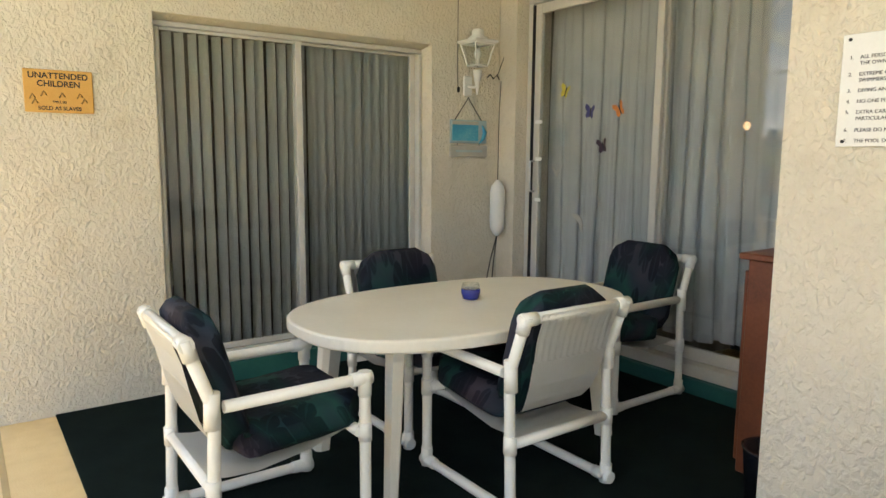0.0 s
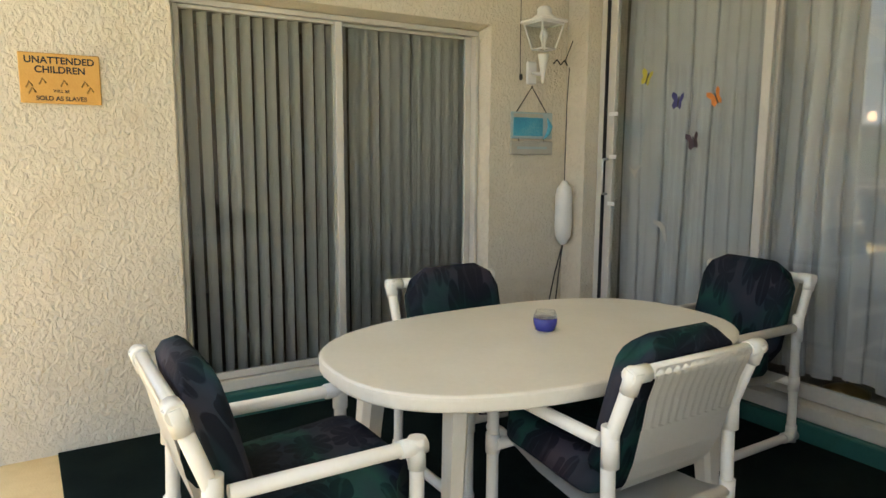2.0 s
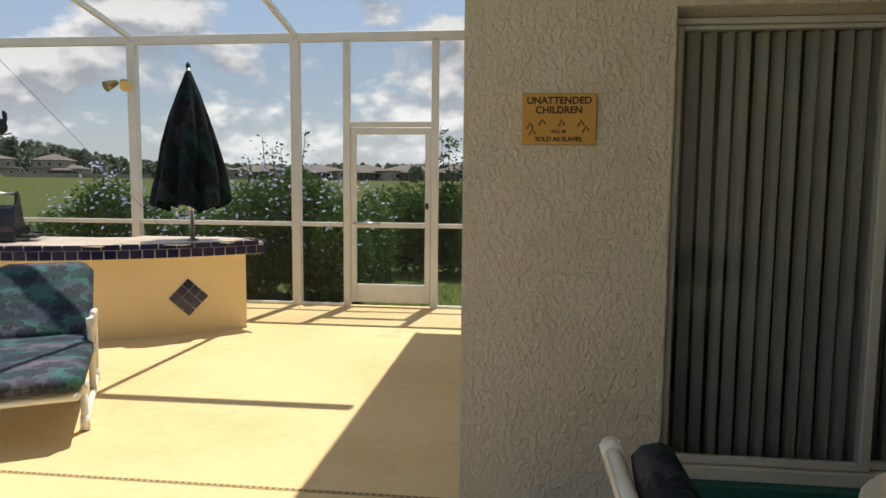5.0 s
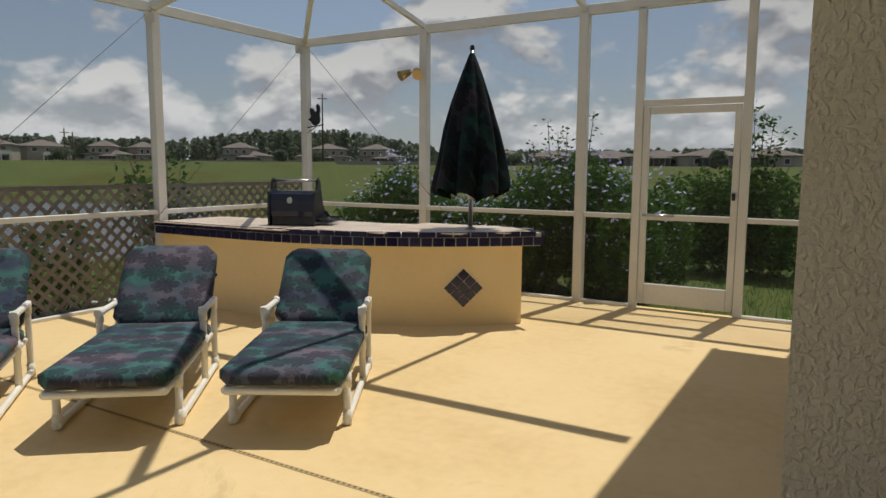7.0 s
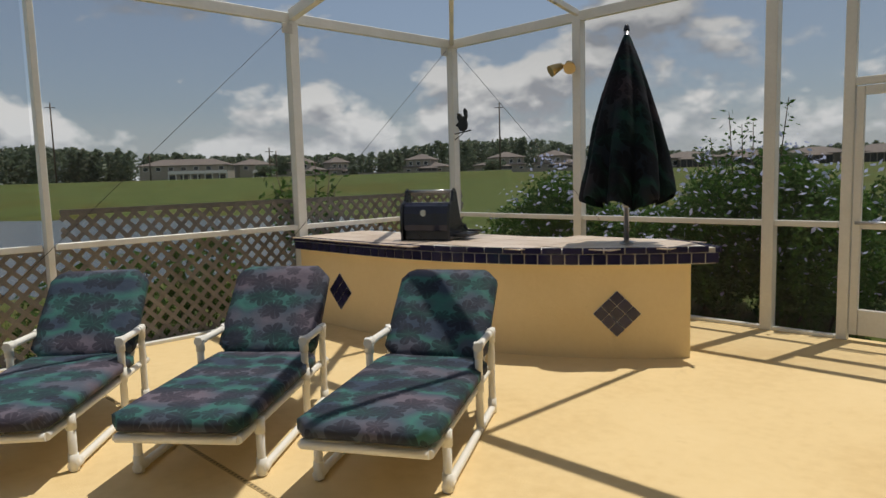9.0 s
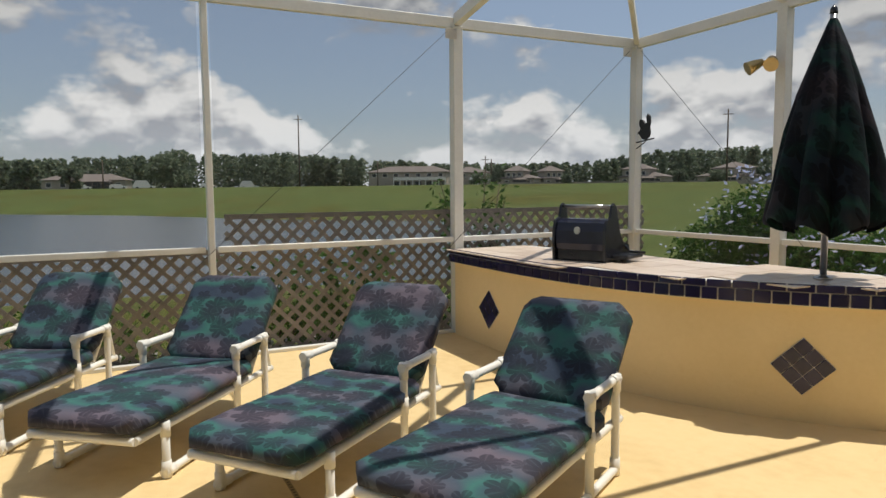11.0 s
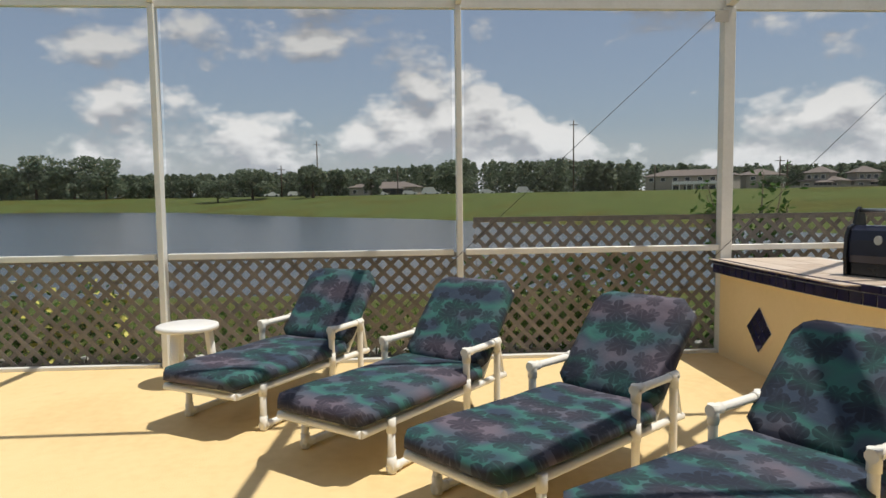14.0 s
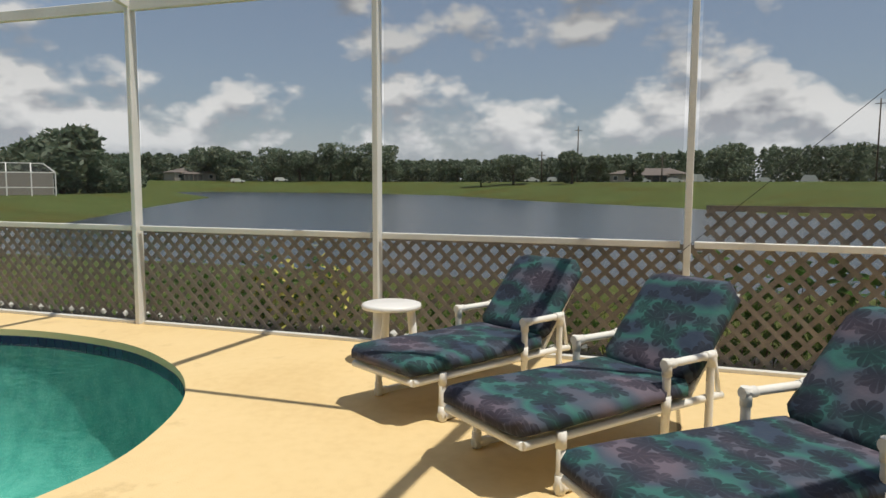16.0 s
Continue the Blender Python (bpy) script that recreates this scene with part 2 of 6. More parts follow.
        return sb.outputs[0]
    m1, m2 = motif(5.2, 5, 0.086, 0.0, 0.95), motif(7.2, 5, 0.056, 0.37, 0.75)
    mxx = N("ShaderNodeMath"); mxx.operation = "MAXIMUM"; L(m1, mxx.inputs[0]); L(m2, mxx.inputs[1])
    mix = N("ShaderNodeMixRGB")
    deep = N("ShaderNodeMixRGB"); deep.blend_type = "MULTIPLY"; deep.inputs[0].default_value = 1.0; deep.inputs[2].default_value = (0.29, 0.29, 0.35, 1)
    L(ramp.outputs[0], deep.inputs[1]); L(deep.outputs[0], mix.inputs[2])
    L(mxx.outputs[0], mix.inputs[0]); L(ramp.outputs[0], mix.inputs[1]); L(mix.outputs[0], b.inputs["Base Color"])
    wv = N("ShaderNodeTexNoise"); wv.inputs["Scale"].default_value = 13; wv.inputs["Detail"].default_value = 4
    L(co.outputs["Object"], wv.inputs["Vector"])
    bp = N("ShaderNodeBump"); bp.inputs["Strength"].default_value = 0.35; bp.inputs["Distance"].default_value = 0.02
    L(wv.outputs["Fac"], bp.inputs["Height"]); L(bp.outputs[0], b.inputs["Normal"])
    return m


def glow_material(name, colour, strength):
    m = bpy.data.materials.new(name)
    m.use_nodes = True
    b = m.node_tree.nodes["Principled BSDF"]
    b.inputs["Emission Color"].default_value = (*colour, 1)
    b.inputs["Emission Strength"].default_value = strength
    return m


def add_stains(m, dark, lo, hi, scale):
    """Blotchy dirt with a shape of its own over a paint."""
    nt = m.node_tree
    N, L = nt.nodes.new, nt.links.new
    b = nt.nodes["Principled BSDF"]
    src = b.inputs["Base Color"].links[0].from_socket
    co = N("ShaderNodeTexCoord")
    n = N("ShaderNodeTexNoise"); n.inputs["Scale"].default_value = scale; n.inputs["Detail"].default_value = 9; n.inputs["Roughness"].default_value = 0.68; n.inputs["Distortion"].default_value = 0.4
    L(co.outputs["Object"], n.inputs["Vector"])
    rp = N("ShaderNodeValToRGB"); rp.color_ramp.elements[0].position, rp.color_ramp.elements[1].position = lo, hi
    L(n.outputs["Fac"], rp.inputs[0])
    mx = N("ShaderNodeMixRGB"); mx.blend_type = "MULTIPLY"; mx.inputs[2].default_value = (*dark, 1)
    L(rp.outputs[0], mx.inputs[0]); L(src, mx.inputs[1]); L(mx.outputs[0], b.inputs["Base Color"])
    return m


M = {
    "stucco": stucco_material(),
    "deck": material("deck_paint", [(0.66, 0.47, 0.22), (0.76, 0.57, 0.29), (0.80, 0.61, 0.325)], 0.6, 0.9, 0.25, 120, fine=0.3, spec=0.3),
    "bar_paint": material("bar_paint", [(0.79, 0.62, 0.34), (0.85, 0.68, 0.40)], 0.7, 2.0, 0.3, 45, spec=0.25),
    "carpet": material("carpet", [(0.006, 0.011, 0.010), (0.014, 0.022, 0.019)], 1.0, 5, 0.8, 400, spec=0.05),
    "teal": material("teal_paint", [(0.01, 0.085, 0.07), (0.02, 0.12, 0.10)], 0.6, 4, 0.2, 60),
    "alu": material("white_aluminium", [(0.66, 0.65, 0.60), (0.78, 0.77, 0.73)], 0.42, 3, 0.05, 40),
    "frame": material("window_aluminium", [(0.52, 0.50, 0.45), (0.62, 0.60, 0.55)], 0.4, 4, 0.03, 60),
    "pvc": material("pvc_pipe", [(0.78, 0.75, 0.67), (0.86, 0.84, 0.78)], 0.35, 5, 0.03, 30),
    "plastic": material("white_plastic", [(0.72, 0.68, 0.58), (0.80, 0.76, 0.67)], 0.38, 4, 0.06, 120),
    "sling": material("sling_cloth", [(0.78, 0.76, 0.69), (0.84, 0.82, 0.76)], 0.75, 8, 0.3, 300),
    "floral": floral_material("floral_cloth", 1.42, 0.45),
    # same print as floral, colour dimmed for the chairs in patio shade
    "dark_floral": floral_material("shaded_floral_cloth", 0.62),
    "glass": glass_material("window_glass", (0.96, 0.975, 0.97), 1.0),
    "blind": material("blind_slat", [(0.90, 0.89, 0.85), (0.94, 0.93, 0.89)], 0.5, 5, 0.05, 80),
    "sheer": material("sheer_cloth", [(0.55, 0.55, 0.55), (0.68, 0.68, 0.67)], 0.9, 6, 0.1, 200),
    # indoor shade darkens this colour, so gaps in the blinds stay dark
    "room": material("room_gloom", [(0.20, 0.18, 0.15), (0.26, 0.24, 0.20)], 0.9, 2),
    "wood": material("brown_wood", [(0.10, 0.028, 0.014), (0.16, 0.048, 0.022), (0.20, 0.065, 0.03)], 0.45, 5, 0.1, 60),
    "lattice": material("lattice_wood", [(0.22, 0.195, 0.17), (0.32, 0.29, 0.255)], 0.85, 7, 0.3, 90, per_object=0.25),
    "navy_tile": material("navy_tile", [(0.010, 0.010, 0.045), (0.022, 0.020, 0.075)], 0.12, 9, 0.04, 30, per_object=0.3),
    "grout": material("grout", [(0.58, 0.56, 0.52), (0.68, 0.66, 0.62)], 0.9, 20, 0.3, 150),
    "counter": material("counter_tile", [(0.52, 0.40, 0.30), (0.66, 0.54, 0.43), (0.72, 0.61, 0.50)], 0.35, 5, 0.06, 60, per_object=0.2),
    "black": material("black_enamel", [(0.010, 0.011, 0.014), (0.018, 0.020, 0.026)], 0.25, 8, 0.04, 60),
    "iron": material("black_iron", [(0.010, 0.010, 0.010), (0.02, 0.02, 0.02)], 0.6, 20, 0.2, 120),
    "steel": material("steel", [(0.45, 0.45, 0.45), (0.60, 0.60, 0.60)], 0.3, 20, metal=1.0),
    "brass": material("brass_lamp", [(0.42, 0.30, 0.12), (0.55, 0.42, 0.20)], 0.3, 10, metal=0.7),
    "umbrella": floral_material("umbrella_cloth", 0.36),
    "leaf": material("leaf", [(0.020, 0.050, 0.010), (0.055, 0.125, 0.022), (0.115, 0.21, 0.04)], 0.8, 3.0, fine=0.5, spec=0.2),
    # far foliage: distance haze mixed in as a paler, greyer leaf colour
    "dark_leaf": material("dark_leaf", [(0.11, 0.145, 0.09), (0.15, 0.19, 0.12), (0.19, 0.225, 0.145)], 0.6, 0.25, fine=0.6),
    "petal": material("blue_petal", [(0.46, 0.52, 0.82), (0.62, 0.66, 0.90)], 0.6, 10),
    "bark": material("bark", [(0.06, 0.045, 0.03), (0.12, 0.09, 0.065)], 0.9, 6, 0.5, 60),
    "grass": material("lawn", [(0.056, 0.074, 0.019), (0.080, 0.104, 0.028), (0.110, 0.132, 0.038)], 0.9, 0.35, 0.5, 30, spec=0.1, fine=0.5),
    "blade": material("grass_blade", [(0.06, 0.14, 0.022), (0.12, 0.23, 0.045)], 0.6, 2.0, fine=0.5),
    "lake": material("lake_water", [(0.030, 0.036, 0.040), (0.040, 0.046, 0.050)], 0.25, 0.05, 1.0, 2.4, spec=0.5),
    # rippled light under the water painted into the plaster as mottled tones
    "pool_wall": material("caustic_plaster", [(0.055, 0.29, 0.25), (0.13, 0.45, 0.39), (0.28, 0.62, 0.54)], 0.8, 4.5, fine=0.5),
    "house_wall": material("house_stucco", [(0.30, 0.27, 0.23), (0.38, 0.345, 0.295)], 0.9, 0.5),
    "house_roof": material("house_shingle", [(0.14, 0.115, 0.10), (0.20, 0.17, 0.15)], 0.9, 1.0),
    "house_glass": material("house_window", [(0.03, 0.035, 0.04), (0.05, 0.055, 0.06)], 0.15, 3),
    "white": material("white_enamel", [(0.74, 0.73, 0.70), (0.82, 0.81, 0.78)], 0.35, 6),
    "ink": material("dark_print", [(0.012, 0.012, 0.015), (0.02, 0.02, 0.025)], 0.7, 30),
    "orange_board": material("orange_board", [(0.58, 0.31, 0.07), (0.68, 0.40, 0.11)], 0.7, 12, 0.1, 90),
    "rope": material("dark_cord", [(0.02, 0.018, 0.016), (0.05, 0.045, 0.04)], 0.9, 40),
}



def add_translucency(m, share):
    nt = m.node_tree
    N, L = nt.nodes.new, nt.links.new
    b, out = nt.nodes["Principled BSDF"], nt.nodes["Material Output"]
    t = N("ShaderNodeBsdfTranslucent")
    L(b.inputs["Base Color"].links[0].from_socket, t.inputs["Color"])
    mx = N("ShaderNodeMixShader"); mx.inputs[0].default_value = share
    L(b.outputs[0], mx.inputs[1]); L(t.outputs[0], mx.inputs[2]); L(mx.outputs[0], out.inputs["Surface"])


for nm in ("leaf", "petal", "blade", "dark_leaf"):
    add_translucency(M[nm], 0.45)
add_stains(M["deck"], (0.62, 0.56, 0.48), 0.60, 0.76, 0.9)
add_stains(M["stucco"], (0.86, 0.82, 0.76), 0.56, 0.75, 1.6)
add_stains(M["grass"], (1.0, 0.78, 0.6), 0.48, 0.62, 0.08)


# ---------------------------------------------------------------- helpers for building
def link(name, bm, mat, parent=None, label="", smooth=False):
    me = bpy.data.meshes.new(name)
    bm.normal_update()
    bm.to_mesh(me)
    bm.free()
    if smooth:
        for p in me.polygons:
            p.use_smooth = True
    ob = new(name, me)
    if mat is not None:
        me.materials.append(M[mat] if isinstance(mat, str) else mat)
    if parent is not None:
        ob.parent = parent
    if label:
        tagged(ob, label)
    return ob


def part(name, bm, mat, parent, label="", smooth=False):
    return link(name, bm, mat, parent, label, smooth)


def from_arrays(name, verts, faces, mat, parent=None, smooth=False):
    me = bpy.data.meshes.new(name)
    me.from_pydata([tuple(map(float, v)) for v in verts], [], [tuple(map(int, f)) for f in faces])
    me.materials.append(M[mat])
    if smooth:
        me.polygons.foreach_set("use_smooth", [True] * len(me.polygons))
    ob = new(name, me)
    if parent is not None:
        ob.parent = parent
    return ob


def structure(ob, label, category):
    return tagged(ob, label, category, kind="structure")


def box(x0, x1, y0, y1, z0, z1, bevel=0.0, bm=None, m=None, seg=1):
    own = bmesh.new()
    bmesh.ops.create_cube(own, size=1)
    for v in own.verts:
        v.co = Vector(((x0 + x1) / 2 + v.co.x * (x1 - x0), (y0 + y1) / 2 + v.co.y * (y1 - y0), (z0 + z1) / 2 + v.co.z * (z1 - z0)))
    if bevel:
        bmesh.ops.bevel(own, geom=own.edges[:], offset=bevel, segments=seg, affect="EDGES", profile=0.6)
    if m is not None:
        bmesh.ops.transform(own, matrix=m, verts=own.verts[:])
    return merge(bm, own)


def merge(bm, own):
    if bm is None:
        return own
    me = bpy.data.meshes.new("scratch")
    own.to_mesh(me)
    own.free()
    bm.from_mesh(me)
    bpy.data.meshes.remove(me)
    return bm


def prism(outline, z0, z1, bevel=0.0, bm=None, seg=2):
    """An upright solid over a flat outline of (x, y)."""
    own = bmesh.new()
    low = [own.verts.new((x, y, z0)) for x, y in outline]
    f = own.faces.new(low)
    r = bmesh.ops.extrude_face_region(own, geom=[f])
    for v in r["geom"]:
        if isinstance(v, bmesh.types.BMVert):
            v.co.z = z1
    bmesh.ops.recalc_face_normals(own, faces=own.faces[:])
    if bevel:
        top = [e for e in own.edges if abs(e.verts[0].co.z - e.verts[1].co.z) < 1e-6]
        bmesh.ops.bevel(own, geom=top, offset=bevel, segments=seg, affect="EDGES", profile=0.6)
    return merge(bm, own)


def sweep(points, radius, n=10, bm=None, cap=True):
    """A round bar along points; radius may be a list."""
    own = bmesh.new()
    pts = [Vector(p) for p in points]
    rad = radius if isinstance(radius, (list, tuple)) else [radius] * len(pts)
    rings, side = [], None
    for k, p in enumerate(pts):
        d = (pts[min(k + 1, len(pts) - 1)] - pts[max(k - 1, 0)]).normalized()
        if side is None:
            side = d.orthogonal().normalized()
        side = (side - d * side.dot(d)).normalized()
        up = d.cross(side)
        rings.append([own.verts.new(p + (side * math.cos(2 * math.pi * j / n) + up * math.sin(2 * math.pi * j / n)) * rad[k]) for j in range(n)])
    for a, b in zip(rings, rings[1:]):
        for j in range(n):
            own.faces.new((a[j], a[(j + 1) % n], b[(j + 1) % n], b[j]))
    if cap:
        own.faces.new(rings[0][::-1]); own.faces.new(rings[-1])
    bmesh.ops.recalc_face_normals(own, faces=own.faces[:])
    for f in own.faces:
        f.smooth = len(f.verts) == 4
    return merge(bm, own)


def corner(a, b, c, r, k=4):
    """Points that round off the corner b between a and c."""
    a, b, c = Vector(a), Vector(b), Vector(c)
    p, q = b + (a - b).normalized() * r, b + (c - b).normalized() * r
    return [p.lerp(b, t).lerp(b.lerp(q, t), t) for t in [j / k for j in range(k + 1)]]


def rounded_path(points, r):
    out = [Vector(points[0])]
    for a, b, c in zip(points, points[1:], points[2:]):
        out += corner(a, b, c, r)
    return out + [Vector(points[-1])]


def lathe(profile, n=24, bm=None, centre=(0, 0, 0)):
    own = bmesh.new()
    c = Vector(centre)
    rings = [[own.verts.new(c + Vector((r * math.cos(2 * math.pi * j / n), r * math.sin(2 * math.pi * j / n), z))) for j in range(n)] for r, z in profile]
    for a, b in zip(rings, rings[1:]):
        for j in range(n):
            own.faces.new((a[j], a[(j + 1) % n], b[(j + 1) % n], b[j]))
    own.faces.new(rings[0][::-1]); own.faces.new(rings[-1])
    bmesh.ops.recalc_face_normals(own, faces=own.faces[:])
    for f in own.faces:
        f.smooth = len(f.verts) == 4
    return merge(bm, own)


def pillow(w, d, h, nx=12, ny=16, m=None, bulge=0.35, corner_r=0.09):
    """A padded cushion: w across, d long, h thick, on z = 0, with soft rounded rim."""
    own = bmesh.new()
    bmesh.ops.create_grid(own, x_segments=nx, y_segments=ny, size=0.5)
    top = own.verts[:]
    rnd = random.Random(int(w * 1000 + d * 777))
    ph = [rnd.uniform(0, 6) for _ in range(4)]
    r = bmesh.ops.duplicate(own, geom=own.faces[:])
    low = [v for v in r["geom"] if isinstance(v, bmesh.types.BMVert)]
    for group, sign in ((top, 1), (low, -1)):
        for v in group:
            x, y = v.co.x * 2, v.co.y * 2
            ax, ay = abs(x), abs(y)
            px = 1 - max(0.0, ay - (1 - 2 * corner_r / d)) ** 2 / (2 * corner_r / d) ** 2 * (2 * corner_r / w)
            py = 1 - max(0.0, ax - (1 - 2 * corner_r / w)) ** 2 / (2 * corner_r / w) ** 2 * (2 * corner_r / d)
            rim = (1 - ax ** 8) * (1 - ay ** 8)
            t = 0.42 + 0.58 * max(0.0, rim) ** 0.45
            t += bulge * 0.12 * math.sin(5 * x + ph[0]) * math.sin(4 * y + ph[1]) * rim + bulge * 0.08 * math.sin(13 * y + ph[2]) * math.sin(7 * x + ph[3]) * rim
            v.co = Vector((x * px * w / 2, y * py * d / 2, h / 2 + sign * h / 2 * t))
    edge_top = [e for e in own.edges if e.is_boundary and e.verts[0] in set(top)]
    edge_low = [e for e in own.edges if e.is_boundary and e.verts[0] in set(low)]
    bmesh.ops.bridge_loops(own, edges=edge_top + edge_low)
    bmesh.ops.recalc_face_normals(own, faces=own.faces[:])
    if m is not None:
        bmesh.ops.transform(own, matrix=m, verts=own.verts[:])
    return own


def leaves(count, place, size, seed, spread=0.5):
    """Arrays of small bent leaves; place(rng) gives a point."""
    rng = np.random.default_rng(seed)
    c = place(rng, count)
    a = rng.normal(size=(count, 3)); a[:, 2] *= 0.6; a /= np.linalg.norm(a, axis=1)[:, None]
    u = rng.normal(size=(count, 3)); u -= (u * a).sum(1)[:, None] * a; u /= np.linalg.norm(u, axis=1)[:, None]
    s = size * (1 - spread / 2 + spread * rng.random(count))[:, None]
    v = np.stack([c - a * s, c + u * s * 0.45 , c + a * s, c - u * s * 0.45], 1).reshape(-1, 3)
    f = np.arange(count * 4).reshape(-1, 4)
    return v, f


def text_mesh(words, size, mat, parent, m, name="lettering", align="LEFT", bold=0.0):
    cu = bpy.data.curves.new("words", "FONT")
    cu.body, cu.size, cu.align_x, cu.extrude, cu.offset = words, size, align, 0.0006, bold
    tmp = new("words", cu)
    me = bpy.data.meshes.new_from_object(tmp.evaluated_get(bpy.context.evaluated_depsgraph_get()))
    bpy.data.objects.remove(tmp)
    bpy.data.curves.remove(cu)
    me.transform(m)
    me.materials.clear()
    me.materials.append(M[mat])
    ob = new(name, me)
    ob.parent = parent
    return ob


# ---------------------------------------------------------------- ground, lake, far bank
def polar(r, az):
    return (r * math.sin(radians(az)), 3.7 + r * math.cos(radians(az)))


LAKE = [polar(25, -46), polar(48, -55), polar(55, -64), polar(62, -78), polar(80, -88), polar(105, -100), polar(150, -107), polar(185, -116),
        polar(205, -127), polar(190, -129), polar(125, -126.2), polar(80, -130), polar(45, -137), (-19, -40), (-18.5, -10), (-18, 8), (-17, 16)]
LAKE_Z = -1.15
DECK = (-5.78, 6.0, -8.0, 9.04)


def lake_distance(px, py):
    """Metres outside the lake's shore; negative in the water."""
    best, inside = np.full(px.shape, 1e9), np.zeros(px.shape, bool)
    for (ax, ay), (bx, by) in zip(LAKE, LAKE[1:] + LAKE[:1]):
        dx, dy = bx - ax, by - ay
        t = np.clip(((px - ax) * dx + (py - ay) * dy) / (dx * dx + dy * dy), 0, 1)
        best = np.minimum(best, np.hypot(px - ax - t * dx, py - ay - t * dy))
        hit = ((ay > py) != (by > py)) & (px < (bx - ax) * (py - ay) / (dy if dy else 1e-9) + ax)
        inside ^= hit
    return np.where(inside, -best, best)


def ground_height(px, py):
    d = lake_distance(px, py)
    r = np.hypot(px, py - 3.7)
    az = np.degrees(np.arctan2(px, py - 3.7))
    near = -0.12 - 1.05 * np.clip(1 - d / 9, 0, 1)
    bank = LAKE_Z - 0.02 + 3.2 * np.clip(d / 38, 0, 1) ** 0.8
    near = near + 2.1 * np.clip((r - 60) / 100, 0, 1) * np.clip((az + 75) / 15, 0, 1) * np.clip((12 - az) / 15, 0, 1)
    far = (az < -40) & (((r > 45) & (az > -125)) | (r > 175))
    z = np.where(far, bank, near)
    z = np.where(d < 0, LAKE_Z - 0.05 - np.clip(-d / 4, 0, 1), z)
    under = (px > DECK[0] + 0.35) & (px < DECK[1] - 0.35) & (py > DECK[2] + 0.35) & (py < DECK[3] - 0.35)
    return np.where(under, -2.6, z)


def build_ground():
    rings = [0.0] + list(np.arange(1.0, 16, 0.35)) + list(16 * 1.035 ** np.arange(0, 135))
    az = np.radians(np.concatenate([np.arange(-180, -150, 3), np.arange(-150, 20, 0.6), np.arange(20, 180, 3)]))
    R, A = np.meshgrid(rings, az, indexing="ij")
    px, py = R * np.sin(A), 3.7 + R * np.cos(A)
    z = ground_height(px, py)
    v = np.stack([px, py, z], -1).reshape(-1, 3)
    n = len(az)
    i, j = np.meshgrid(np.arange(len(rings) - 1), np.arange(n), indexing="ij")
    a, b = i * n + j, i * n + (j + 1) % n
    f = np.stack([a, b, b + n, a + n], -1).reshape(-1, 4)
    ob = from_arrays("ground", v, f, "grass", smooth=True)
    structure(ob, "mown green lawn sloping down to the lake", "ground")
    lake = prism([(-420, -420), (-10, -420), (-10, 60), (-420, 60)], LAKE_Z - 0.01, LAKE_Z)
    structure(link("water", lake, "lake"), "grey rippled lake water reflecting the sky", "lake")


build_ground()

# ---------------------------------------------------------------- deck, pool, carpet
POOL = [(-5.08, -1.7), (-5.03, -0.36), (-4.6, 0.6), (-4.02, 1.21), (-3.37, 1.53), (-2.77, 1.63), (-2.15, 1.45), (-1.65, 0.9), (-1.4, -0.05),
        (-1.55, -1.65), (-2.25, -3.05), (-3.35, -3.65), (-4.45, -3.05)]


def closed_curve(pts, k=8):
    out = []
    n = len(pts)
    for i in range(n):
        p0, p1, p2, p3 = (Vector((*pts[(i + j - 1) % n], 0)) for j in range(4))
        for s in range(k):
            t = s / k
            q = 0.5 * (2 * p1 + (p2 - p0) * t + (2 * p0 - 5 * p1 + 4 * p2 - p3) * t * t + (3 * p1 - p0 - 3 * p2 + p3) * t ** 3)
            out.append((q.x, q.y))
    return out


RIM = closed_curve(POOL)


